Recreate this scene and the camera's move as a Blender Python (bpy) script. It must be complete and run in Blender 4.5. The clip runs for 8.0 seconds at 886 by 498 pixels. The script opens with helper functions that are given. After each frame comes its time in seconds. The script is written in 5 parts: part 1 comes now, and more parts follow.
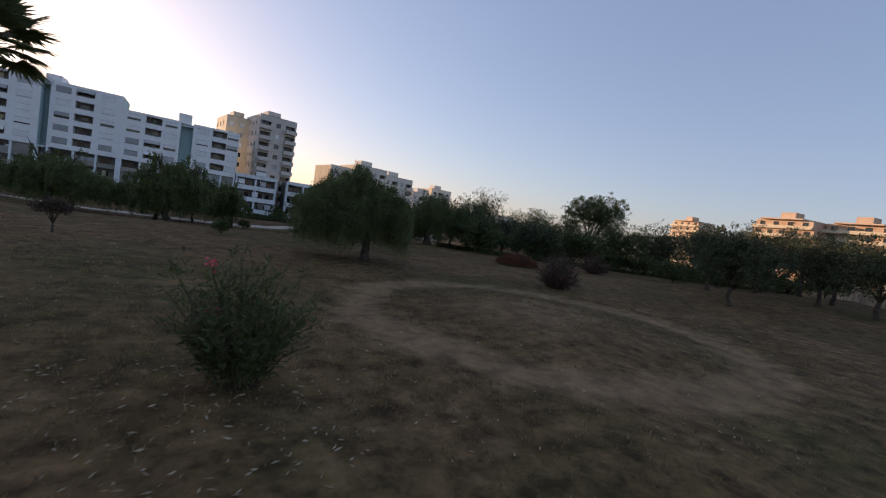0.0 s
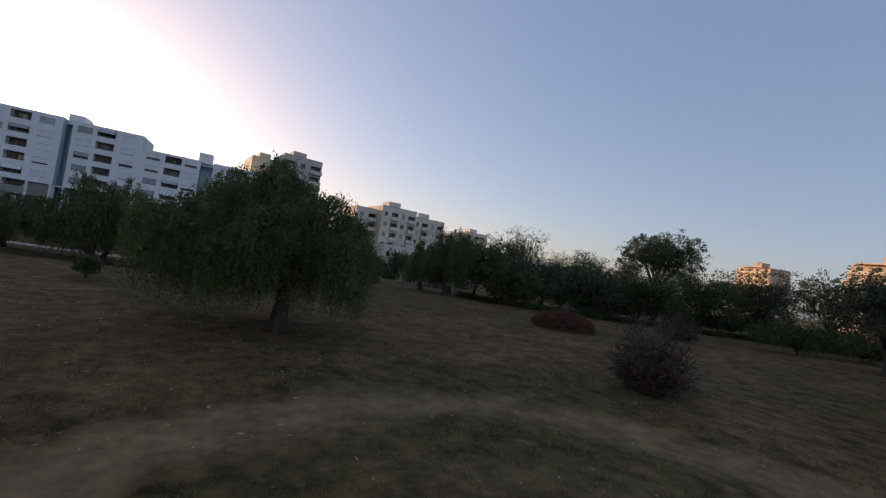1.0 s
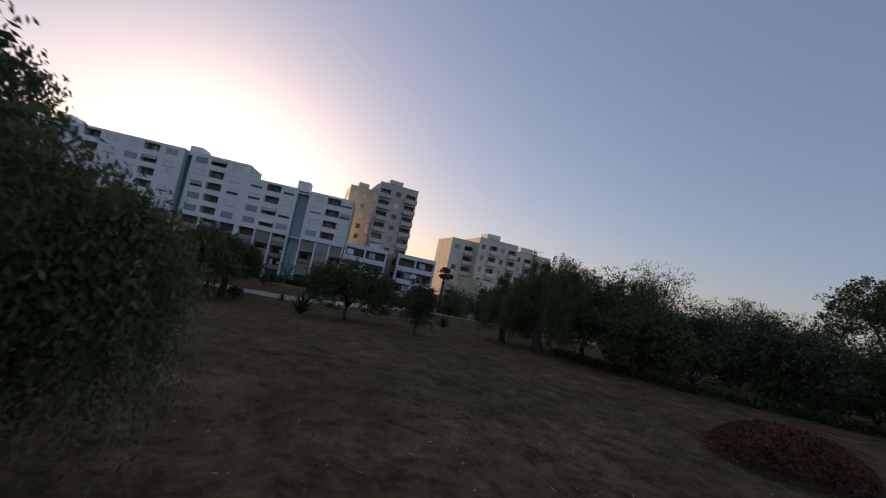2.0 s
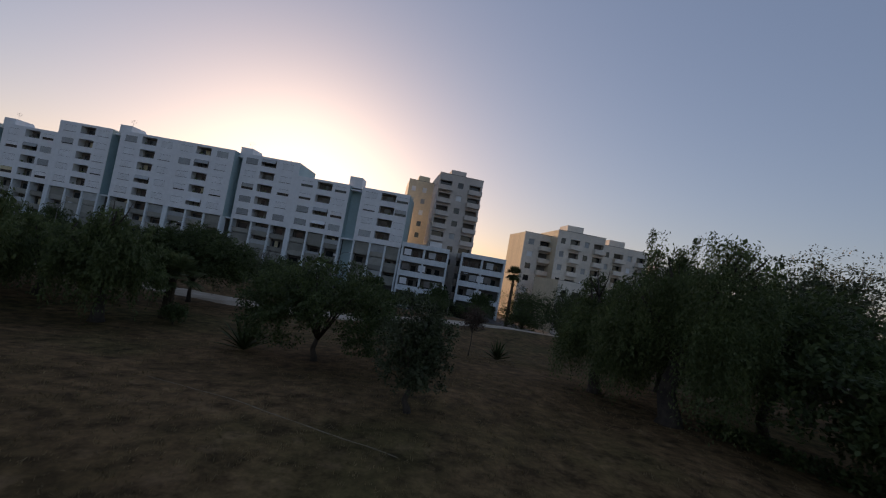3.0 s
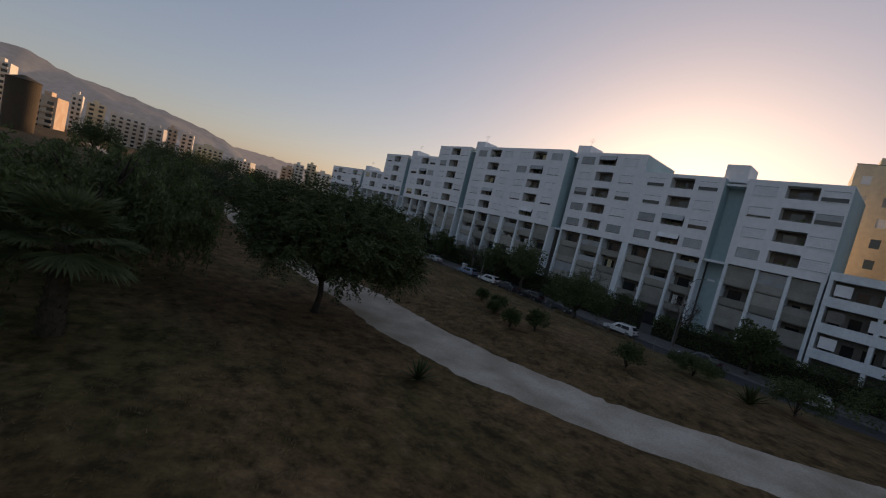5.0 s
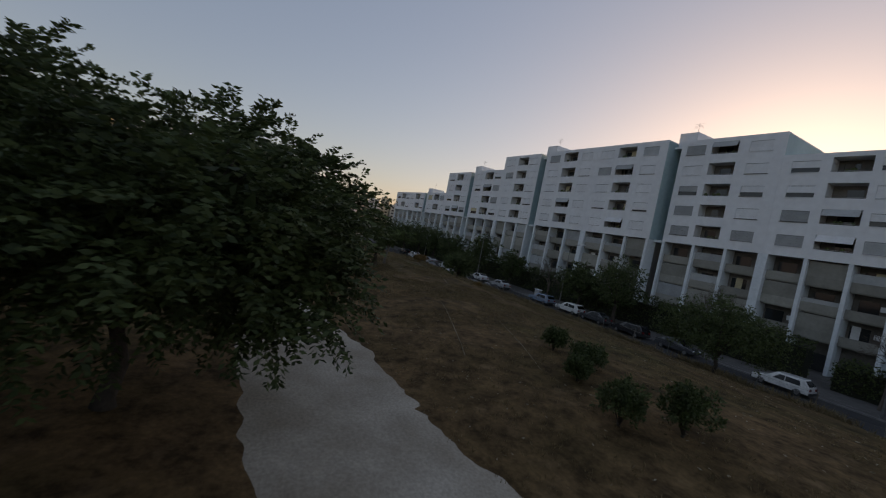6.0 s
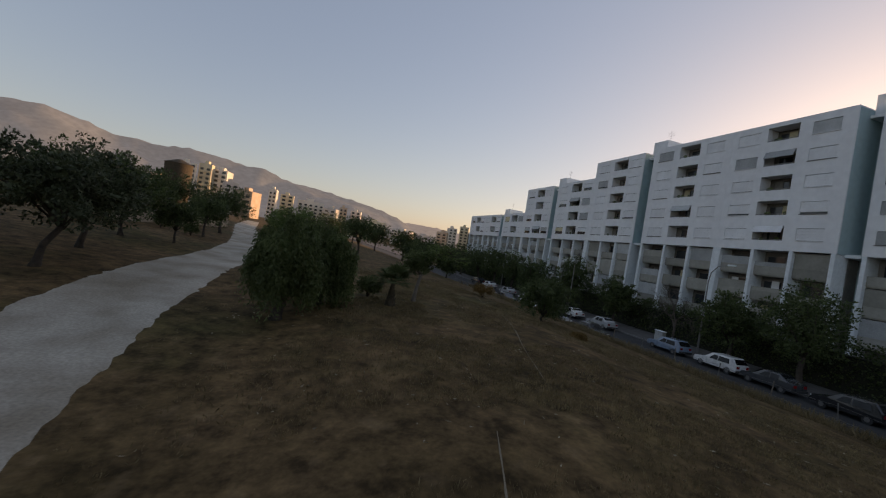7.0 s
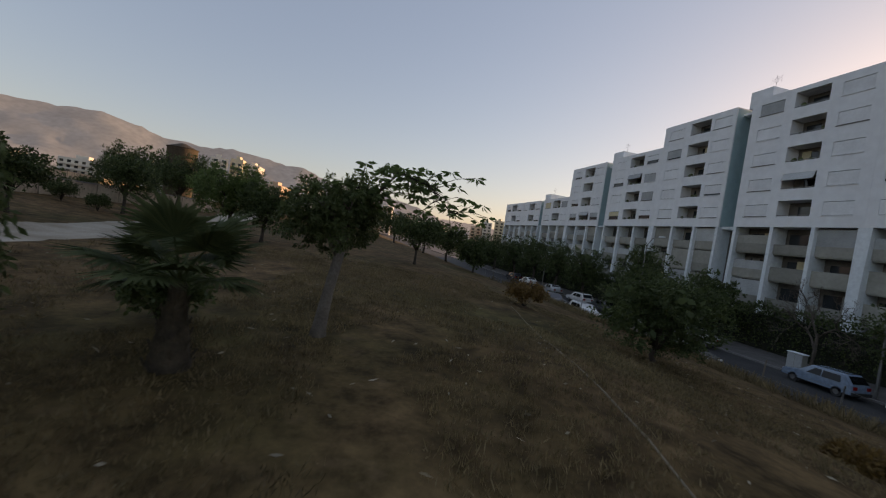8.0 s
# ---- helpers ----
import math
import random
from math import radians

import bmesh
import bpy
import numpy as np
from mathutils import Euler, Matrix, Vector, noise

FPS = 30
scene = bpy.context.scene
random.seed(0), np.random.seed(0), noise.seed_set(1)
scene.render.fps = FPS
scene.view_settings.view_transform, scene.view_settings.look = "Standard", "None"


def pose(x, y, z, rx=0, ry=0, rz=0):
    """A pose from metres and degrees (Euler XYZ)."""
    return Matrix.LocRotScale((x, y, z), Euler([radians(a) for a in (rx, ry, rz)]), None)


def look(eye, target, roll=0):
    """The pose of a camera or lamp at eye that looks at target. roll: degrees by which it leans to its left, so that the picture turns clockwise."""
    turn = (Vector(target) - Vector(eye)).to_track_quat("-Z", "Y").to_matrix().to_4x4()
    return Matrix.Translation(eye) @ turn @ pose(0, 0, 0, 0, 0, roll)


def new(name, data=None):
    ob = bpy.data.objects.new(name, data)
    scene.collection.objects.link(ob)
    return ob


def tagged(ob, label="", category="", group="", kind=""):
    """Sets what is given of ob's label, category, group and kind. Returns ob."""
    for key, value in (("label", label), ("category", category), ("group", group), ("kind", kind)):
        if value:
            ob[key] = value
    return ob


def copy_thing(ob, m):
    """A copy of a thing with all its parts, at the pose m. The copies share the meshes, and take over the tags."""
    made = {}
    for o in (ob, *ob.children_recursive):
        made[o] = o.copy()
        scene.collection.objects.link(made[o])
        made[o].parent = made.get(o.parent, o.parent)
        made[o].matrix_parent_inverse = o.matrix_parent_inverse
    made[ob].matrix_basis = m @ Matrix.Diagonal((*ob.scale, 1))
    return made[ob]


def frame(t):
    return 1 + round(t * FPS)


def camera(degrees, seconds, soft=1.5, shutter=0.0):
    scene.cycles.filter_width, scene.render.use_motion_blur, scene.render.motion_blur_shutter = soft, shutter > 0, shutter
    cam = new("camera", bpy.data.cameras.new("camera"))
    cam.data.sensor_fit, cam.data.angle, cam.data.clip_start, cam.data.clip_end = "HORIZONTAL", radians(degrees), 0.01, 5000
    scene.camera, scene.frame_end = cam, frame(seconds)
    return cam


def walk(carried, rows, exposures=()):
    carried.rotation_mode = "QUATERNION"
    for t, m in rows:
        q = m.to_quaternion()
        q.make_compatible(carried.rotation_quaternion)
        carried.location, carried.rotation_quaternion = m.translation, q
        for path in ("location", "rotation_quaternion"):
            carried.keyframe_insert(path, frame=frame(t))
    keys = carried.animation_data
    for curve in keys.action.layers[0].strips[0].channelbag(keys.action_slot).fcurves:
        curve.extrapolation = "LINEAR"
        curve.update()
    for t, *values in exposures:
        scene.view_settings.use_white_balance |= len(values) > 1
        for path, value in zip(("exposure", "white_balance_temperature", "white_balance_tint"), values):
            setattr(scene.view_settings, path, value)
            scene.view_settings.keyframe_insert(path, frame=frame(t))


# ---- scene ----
cam = camera(93.3, 8.0, soft=1.15, shutter=0.07)
PATH = [
    (0, (31.238, -134.462, 5.141), (32.28, -132.759, 5.018), 8.6),
    (0.5, (36.082, -129.562, 5.112), (37.081, -127.829, 5.094), 8.0),
    (0.8, (38.753, -126.106, 5.192), (39.671, -124.329, 5.218), 7.4),
    (1, (40.266, -123.751, 5.18), (41.113, -121.941, 5.245), 8.8),
    (1.5, (44.413, -117.537, 5.145), (45.03, -115.64, 5.291), 10.0),
    (1.7, (45.902, -115.016, 5.167), (46.387, -113.084, 5.342), 10.7),
    (3, (52.36, -96.447, 6.185), (52.326, -94.449, 6.275), 10.2),
    (3.2, (52.97, -93.598, 6.263), (52.824, -91.605, 6.352), 9.4),
    (3.5, (53.57, -89.553, 6.36), (53.225, -87.587, 6.482), 11.6),
    (4, (54.419, -83.471, 6.123), (53.508, -81.692, 6.205), 15.5),
    (4.5, (53.294, -76.535, 6.283), (51.917, -75.088, 6.186), 15.4),
    (4.7, (52.388, -74.059, 6.178), (50.938, -72.688, 6.052), 14.6),
    (5.8, (43.632, -62.178, 4.37), (41.935, -61.125, 4.253), 11.7),
    (6, (41.402, -60.293, 4.284), (39.656, -59.322, 4.196), 10.9),
    (6.5, (34.931, -56.174, 4.031), (33.118, -55.332, 3.959), 9.6),
    (7, (28.619, -52.494, 3.571), (26.71, -51.897, 3.556), 8.9),
    (7.5, (22.224, -49.589, 3.194), (20.3, -49.046, 3.138), 8.0),
    (8, (15.449, -47.0, 2.5), (13.499, -46.562, 2.442), 8.5),
]
walk(cam, [(t, look(e, g, r)) for t, e, g, r in PATH],
     exposures=[(0, 1.1, 6900, 31), (1.5, 0.78, 6950, 30), (3.0, 0.44, 7050, 30), (4.0, 0.48, 7500, 31), (4.5, 0.5, 7600, 31), (6.0, 0.66, 8100, 29), (6.5, 0.85, 8200, 29), (7.5, 0.97, 8300, 29), (8, 1.06, 8300, 29)])

# ---- world, sun ----
SUN_AZ = -21.0   # degrees from +y towards +x
SUN_EL = 6.2
world = bpy.data.worlds.new("sky")
scene.world = world
world.use_nodes = True
wn = world.node_tree.nodes
wn.clear()
w_out = wn.new("ShaderNodeOutputWorld")
w_bg = wn.new("ShaderNodeBackground")
w_sky = wn.new("ShaderNodeTexSky")
w_sky.sky_type = "NISHITA"
w_sky.sun_disc = False
w_sky.sun_elevation = radians(SUN_EL)
w_sky.sun_rotation = radians(SUN_AZ)
w_sky.altitude = 60
w_sky.air_density, w_sky.dust_density, w_sky.ozone_density = 1.0, 1.25, 2.0
w_bg.inputs["Strength"].default_value = 0.15
# thin high haze evens out the clear sky
w_haze = wn.new("ShaderNodeMix")
w_haze.data_type = "RGBA"
w_haze.inputs[0].default_value = 0.42
w_haze.inputs[7].default_value = (0.74, 1.2, 1.86, 1.0)
world.node_tree.links.new(w_sky.outputs[0], w_haze.inputs[6])
# the glow round the sun spreads and levels off in the haze
w_low = wn.new("ShaderNodeVectorMath")
w_low.operation = "MULTIPLY_ADD"
w_low.inputs[1].default_value, w_low.inputs[2].default_value = (0.07, 0.07, 0.07), (0.87, 0.87, 0.87)
w_div = wn.new("ShaderNodeVectorMath")
w_div.operation = "DIVIDE"
world.node_tree.links.new(w_haze.outputs[2], w_low.inputs[0])
world.node_tree.links.new(w_haze.outputs[2], w_div.inputs[0])
world.node_tree.links.new(w_low.outputs[0], w_div.inputs[1])
world.node_tree.links.new(w_div.outputs[0], w_bg.inputs[0])
world.node_tree.links.new(w_bg.outputs[0], w_out.inputs[0])
sun_data = bpy.data.lights.new("sun", "SUN")
sun_data.energy = 2.6
sun_data.angle = radians(0.6)
sun_data.color = (1.0, 0.74, 0.45)
sun_lamp = new("sun", sun_data)
az, el = radians(SUN_AZ), radians(SUN_EL)
sun_from = Vector((math.sin(az) * math.cos(el), math.cos(az) * math.cos(el), math.sin(el)))
sun_lamp.matrix_world = look(sun_from * 300, (0, 0, 0))

# ---- materials ----
def rgb(c):
    return (c[0], c[1], c[2], 1.0)


def mat(name, c1, c2, scale=1.0, rough=0.8, bump=0.2, fine=18.0, metal=0.0, spec=0.3, streak=False, rand=0.0, grain=0.17):
    """Two-scale procedural surface: broad stains between c1 and c2, fine grain on colour and relief."""
    m = bpy.data.materials.new(name)
    m.use_nodes = True
    nt = m.node_tree
    N, L = nt.nodes, nt.links
    p = N["Principled BSDF"]
    tc = N.new("ShaderNodeTexCoord")
    src = tc.outputs["Object"]
    if streak:
        mp = N.new("ShaderNodeMapping")
        mp.inputs["Scale"].default_value = (1.0, 1.0, 0.12)
        L.new(src, mp.inputs[0])
        src = mp.outputs[0]
    n1 = N.new("ShaderNodeTexNoise")
    n1.inputs["Scale"].default_value = scale
    n1.inputs["Detail"].default_value = 5
    n2 = N.new("ShaderNodeTexNoise")
    n2.inputs["Scale"].default_value = fine
    n2.inputs["Detail"].default_value = 3
    L.new(src, n1.inputs["Vector"])
    L.new(tc.outputs["Object"], n2.inputs["Vector"])
    r1 = N.new("ShaderNodeMapRange")
    r1.inputs[1].default_value, r1.inputs[2].default_value = 0.35, 0.68
    L.new(n1.outputs[0], r1.inputs[0])
    mx = N.new("ShaderNodeMix")
    mx.data_type = "RGBA"
    mx.inputs[6].default_value, mx.inputs[7].default_value = rgb(c1), rgb(c2)
    L.new(r1.outputs[0], mx.inputs[0])
    hs = N.new("ShaderNodeHueSaturation")
    r2 = N.new("ShaderNodeMapRange")
    r2.inputs[1].default_value, r2.inputs[2].default_value, r2.inputs[3].default_value, r2.inputs[4].default_value = 0.3, 0.7, 1 - grain, 1 + grain * 0.9
    L.new(n2.outputs[0], r2.inputs[0])
    val = r2.outputs[0]
    if rand:
        oi = N.new("ShaderNodeObjectInfo")
        r3 = N.new("ShaderNodeMapRange")
        r3.inputs[3].default_value, r3.inputs[4].default_value = 1 - rand, 1 + rand
        L.new(oi.outputs["Random"], r3.inputs[0])
        mu = N.new("ShaderNodeMath")
        mu.operation = "MULTIPLY"
        L.new(val, mu.inputs[0])
        L.new(r3.outputs[0], mu.inputs[1])
        val = mu.outputs[0]
    L.new(val, hs.inputs["Value"])
    L.new(mx.outputs[2], hs.inputs["Color"])
    L.new(hs.outputs[0], p.inputs["Base Color"])
    p.inputs["Roughness"].default_value = rough
    p.inputs["Metallic"].default_value = metal
    p.inputs["Specular IOR Level"].default_value = spec
    if bump:
        b = N.new("ShaderNodeBump")
        b.inputs["Strength"].default_value = bump
        b.inputs["Distance"].default_value = 0.02
        L.new(n2.outputs[0], b.inputs["Height"])
        L.new(b.outputs[0], p.inputs["Normal"])
    return m


def leaf_mat(name, c1, c2, through_light=0.3):
    m = bpy.data.materials.new(name)
    m.use_nodes = True
    nt = m.node_tree
    N, L = nt.nodes, nt.links
    p = N["Principled BSDF"]
    g = N.new("ShaderNodeNewGeometry")
    mx = N.new("ShaderNodeMix")
    mx.data_type = "RGBA"
    mx.inputs[6].default_value, mx.inputs[7].default_value = rgb(c1), rgb(c2)
    L.new(g.outputs["Random Per Island"], mx.inputs[0])
    tc = N.new("ShaderNodeTexCoord")
    n1 = N.new("ShaderNodeTexNoise")
    n1.inputs["Scale"].default_value = 0.9
    L.new(tc.outputs["Object"], n1.inputs["Vector"])
    r1 = N.new("ShaderNodeMapRange")
    r1.inputs[1].default_value, r1.inputs[2].default_value, r1.inputs[3].default_value, r1.inputs[4].default_value = 0.3, 0.7, 0.7, 1.3
    L.new(n1.outputs[0], r1.inputs[0])
    hs = N.new("ShaderNodeHueSaturation")
    L.new(mx.outputs[2], hs.inputs["Color"])
    L.new(r1.outputs[0], hs.inputs["Value"])
    L.new(hs.outputs[0], p.inputs["Base Color"])
    p.inputs["Roughness"].default_value = 0.55
    p.inputs["Specular IOR Level"].default_value = 0.25
    tr = N.new("ShaderNodeBsdfTranslucent")
    L.new(hs.outputs[0], tr.inputs["Color"])
    ms = N.new("ShaderNodeMixShader")
    ms.inputs[0].default_value = through_light
    L.new(p.outputs[0], ms.inputs[1])
    L.new(tr.outputs[0], ms.inputs[2])
    L.new(ms.outputs[0], N["Material Output"].inputs[0])
    return m


def ground_mat():
    """Dry mown grass with green and brown patches, bare soil in a worn ring and along a trodden line."""
    m = mat("dry_grass", (0.084, 0.053, 0.023), (0.138, 0.083, 0.04), 0.35, 0.95, 0.9, 9.0, spec=0.1)
    nt = m.node_tree
    N, L = nt.nodes, nt.links
    p = N["Principled BSDF"]
    base = p.inputs["Base Color"].links[0].from_socket
    tc = N.new("ShaderNodeTexCoord")
    # grass blades: stretched fine noise
    nb = N.new("ShaderNodeTexNoise")
    nb.inputs["Scale"].default_value = 1.5
    nb.inputs["Detail"].default_value = 11
    nb.inputs["Roughness"].default_value = 0.7
    L.new(tc.outputs["Object"], nb.inputs["Vector"])
    rb = N.new("ShaderNodeMapRange")
    rb.inputs[1].default_value, rb.inputs[2].default_value, rb.inputs[3].default_value, rb.inputs[4].default_value = 0.36, 0.64, 0.42, 1.6
    L.new(nb.outputs[0], rb.inputs[0])
    # broad greener patches
    ng = N.new("ShaderNodeTexNoise")
    ng.inputs["Scale"].default_value = 0.09
    ng.inputs["Detail"].default_value = 6
    ng.inputs["Roughness"].default_value = 0.62
    L.new(tc.outputs["Object"], ng.inputs["Vector"])
    rg = N.new("ShaderNodeMapRange")
    rg.inputs[1].default_value, rg.inputs[2].default_value, rg.inputs[4].default_value = 0.48, 0.66, 0.58
    L.new(ng.outputs[0], rg.inputs[0])
    mg = N.new("ShaderNodeMix")
    mg.data_type = "RGBA"
    mg.inputs[7].default_value = (0.05, 0.054, 0.016, 1)
    L.new(rg.outputs[0], mg.inputs[0])
    L.new(base, mg.inputs[6])
    hs = N.new("ShaderNodeHueSaturation")
    L.new(mg.outputs[2], hs.inputs["Color"])
    L.new(rb.outputs[0], hs.inputs["Value"])
    # ring of bare soil
    sep = N.new("ShaderNodeSeparateXYZ")
    L.new(tc.outputs["Object"], sep.inputs[0])

    def math_node(op, a, b):
        q = N.new("ShaderNodeMath")
        q.operation = op
        for k, v in ((0, a), (1, b)):
            if isinstance(v, (int, float)):
                q.inputs[k].default_value = v
            else:
                L.new(v, q.inputs[k])
        return q.outputs[0]
    dx = math_node("SUBTRACT", sep.outputs[0], RING[0])
    dy = math_node("MULTIPLY", math_node("SUBTRACT", sep.outputs[1], RING[1]), RING[3])
    rad = math_node("SQRT", math_node("ADD", math_node("MULTIPLY", dx, dx), math_node("MULTIPLY", dy, dy)), 0.0)
    wob = N.new("ShaderNodeTexNoise")
    wob.inputs["Scale"].default_value = 0.8
    wob.inputs["Detail"].default_value = 6
    L.new(tc.outputs["Object"], wob.inputs["Vector"])
    rw = math_node("ADD", rad, math_node("MULTIPLY", math_node("SUBTRACT", wob.outputs[0], 0.5), 2.8))
    off = math_node("ABSOLUTE", math_node("SUBTRACT", rw, RING[2]), 0.0)
    band = N.new("ShaderNodeMapRange")
    band.inputs[1].default_value, band.inputs[2].default_value, band.inputs[3].default_value, band.inputs[4].default_value = 0.3, 1.5, 0.72, 0.0
    L.new(off, band.inputs[0])
    hump = N.new("ShaderNodeMapRange")
    hump.inputs[1].default_value, hump.inputs[2].default_value, hump.inputs[3].default_value, hump.inputs[4].default_value = 0.8, 5.0, 0.6, 0.0
    L.new(rw, hump.inputs[0])
    speck = N.new("ShaderNodeTexNoise")
    speck.inputs["Scale"].default_value = 1.7
    speck.inputs["Detail"].default_value = 6
    L.new(tc.outputs["Object"], speck.inputs["Vector"])
    bare = N.new("ShaderNodeMapRange")
    bare.inputs[1].default_value, bare.inputs[2].default_value, bare.inputs[3].default_value, bare.inputs[4].default_value = 0.58, 0.72, 0.0, 0.4
    L.new(speck.outputs[0], bare.inputs[0])
    mask = math_node("MAXIMUM", math_node("MAXIMUM", band.outputs[0], hump.outputs[0]), bare.outputs[0])
    soil = N.new("ShaderNodeMix")
    soil.data_type = "RGBA"
    soil.inputs[7].default_value = (0.235, 0.15, 0.082, 1)
    sv = N.new("ShaderNodeHueSaturation")
    sv.inputs["Color"].default_value = soil.inputs[7].default_value
    L.new(rb.outputs[0], sv.inputs["Value"])
    sm = N.new("ShaderNodeMix")
    sm.data_type = "RGBA"
    sm.inputs[0].default_value = 0.5
    sm.inputs[6].default_value = soil.inputs[7].default_value
    L.new(sv.outputs[0], sm.inputs[7])
    L.new(sm.outputs[2], soil.inputs[7])
    L.new(hs.outputs[0], soil.inputs[6])
    L.new(mask, soil.inputs[0])
    L.new(soil.outputs[2], p.inputs["Base Color"])
    return m


RING = (44.2, -122.0, 7.7, 1.02)   # centre, long radius, flattening
M_GROUND = ground_mat()
M_PATH = mat("gravel_path", (0.47, 0.415, 0.34), (0.29, 0.24, 0.18), 0.45, 0.95, 0.8, 14.0, spec=0.1)
M_SOIL_LINE = mat("pale_trodden_soil", (0.26, 0.21, 0.15), (0.18, 0.145, 0.1), 0.6, 0.95, 0.6, 20, spec=0.1)
M_ROAD = mat("asphalt", (0.038, 0.038, 0.04), (0.055, 0.054, 0.052), 0.4, 0.85, 0.5, 60)
M_KERB = mat("kerb_stone", (0.22, 0.21, 0.2), (0.15, 0.145, 0.14), 2.0, 0.85, 0.4, 20)
M_PAVE = mat("paving", (0.13, 0.123, 0.115), (0.09, 0.085, 0.08), 1.2, 0.9, 0.4, 12)
M_WHITE = mat("white_render", (0.80, 0.82, 0.83), (0.73, 0.745, 0.755), 0.35, 0.85, 0.05, 1.3, streak=True, grain=0.05)
M_RECESS = mat("blue_green_render", (0.40, 0.54, 0.56), (0.34, 0.47, 0.49), 0.3, 0.85, 0.05, 1.5, streak=True, grain=0.06)
M_COLUMN = mat("pale_blue_column", (0.72, 0.77, 0.79), (0.60, 0.66, 0.68), 0.6, 0.8, 0.08, 3, streak=True, grain=0.08)
M_BAND = mat("grey_parapet_panel", (0.30, 0.295, 0.26), (0.235, 0.23, 0.2), 0.5, 0.85, 0.08, 3, rand=0.2, grain=0.08)
M_SHUT = mat("roller_shutter_white", (0.78, 0.8, 0.81), (0.7, 0.715, 0.72), 0.8, 0.6, 0.0, 5, rand=0.06, grain=0.04)
M_SHUTG = mat("roller_shutter_grey", (0.42, 0.44, 0.44), (0.34, 0.36, 0.36), 0.8, 0.6, 0.0, 20, rand=0.2)
M_SHUTY = mat("roller_shutter_straw", (0.62, 0.55, 0.36), (0.54, 0.47, 0.3), 0.8, 0.6, 0.0, 20)
# wall tone darkened so that it holds the shade of deep recesses
M_INSIDE = mat("shade_dark_wall", (0.2, 0.185, 0.165), (0.13, 0.122, 0.112), 0.5, 0.85, 0.1, 6, rand=0.3)
M_SLIT = mat("shadow_gap_rubber", (0.03, 0.03, 0.03), (0.04, 0.04, 0.04), 1, 0.8, 0)
M_TOWER = mat("tower_render", (0.60, 0.55, 0.50), (0.50, 0.455, 0.41), 0.3, 0.85, 0.08, 1.5, streak=True, grain=0.08)
# the yellow of low sunlight is put into this wall colour
M_TOWERY = mat("sunlit_ochre_render", (0.68, 0.58, 0.41), (0.58, 0.49, 0.35), 0.3, 0.85, 0.08, 1.5, streak=True, grain=0.08)
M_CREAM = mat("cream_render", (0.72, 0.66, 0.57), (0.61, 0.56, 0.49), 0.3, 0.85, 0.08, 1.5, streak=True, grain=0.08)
# terracotta tone with the orange of low sunlight mixed in
M_ORANGE = mat("sunlit_terracotta_render", (0.55, 0.36, 0.24), (0.62, 0.5, 0.38), 0.2, 0.85, 0.1, 3)
M_METAL = mat("grey_metal", (0.25, 0.25, 0.25), (0.18, 0.18, 0.18), 3, 0.45, 0.05, 30, metal=0.8)
M_BARK = mat("bark", (0.085, 0.065, 0.05), (0.045, 0.036, 0.03), 3.0, 0.95, 1.0, 25)
M_PALE_BARK = mat("pale_bark", (0.22, 0.185, 0.15), (0.13, 0.105, 0.085), 3.0, 0.95, 1.0, 25)
M_TWIG = mat("grey_brown_twigs", (0.13, 0.105, 0.085), (0.08, 0.066, 0.055), 3.0, 0.95, 0.6, 25)
M_PEPPER = leaf_mat("pepper_tree_leaf", (0.07, 0.098, 0.035), (0.135, 0.17, 0.064), 0.35)
M_OLIVE = leaf_mat("grey_green_leaf", (0.044, 0.056, 0.027), (0.082, 0.098, 0.048), 0.1)
M_DARK = leaf_mat("dark_green_leaf", (0.046, 0.068, 0.026), (0.098, 0.13, 0.046), 0.32)
M_BRIGHT = leaf_mat("fresh_green_leaf", (0.085, 0.135, 0.04), (0.16, 0.22, 0.075), 0.5)
M_OLEANDER = leaf_mat("oleander_leaf", (0.05, 0.072, 0.026), (0.095, 0.12, 0.045), 0.25)
M_FLOWER = leaf_mat("pink_flower", (0.5, 0.06, 0.09), (0.62, 0.14, 0.16), 0.3)
M_PURPLE = leaf_mat("dull_purple_leaf", (0.075, 0.055, 0.042), (0.13, 0.085, 0.062), 0.25)
M_RUST = leaf_mat("rust_ground_cover", (0.12, 0.045, 0.03), (0.2, 0.085, 0.05), 0.2)
M_AUTUMN = leaf_mat("yellowed_leaf", (0.15, 0.085, 0.03), (0.26, 0.155, 0.05), 0.3)
M_PALM = leaf_mat("palm_leaf", (0.062, 0.084, 0.036), (0.12, 0.145, 0.062), 0.35)
M_PALM.node_tree.nodes["Principled BSDF"].inputs["Specular IOR Level"].default_value = 0.1
M_PALM_DRY = mat("dry_palm_sheath", (0.1, 0.075, 0.048), (0.05, 0.038, 0.026), 6, 0.95, 1.0, 30)
M_STRAW = leaf_mat("dry_grass_blade", (0.12, 0.09, 0.042), (0.29, 0.21, 0.11), 0.3)
# near-black fill colour that stands for the shade inside hedges
M_HEDGE_CORE = mat("hedge_shade_fill", (0.02, 0.024, 0.014), (0.03, 0.03, 0.02), 2.0, 0.95, 0.8, 14)


def glass_mat(name, tint):
    m = bpy.data.materials.new(name)
    m.use_nodes = True
    p = m.node_tree.nodes["Principled BSDF"]
    p.inputs["Base Color"].default_value = rgb(tint)
    p.inputs["Roughness"].default_value = 0.06
    p.inputs["Specular IOR Level"].default_value = 0.6
    return m


M_GLASS = glass_mat("dark_window_glass", (0.02, 0.024, 0.027))

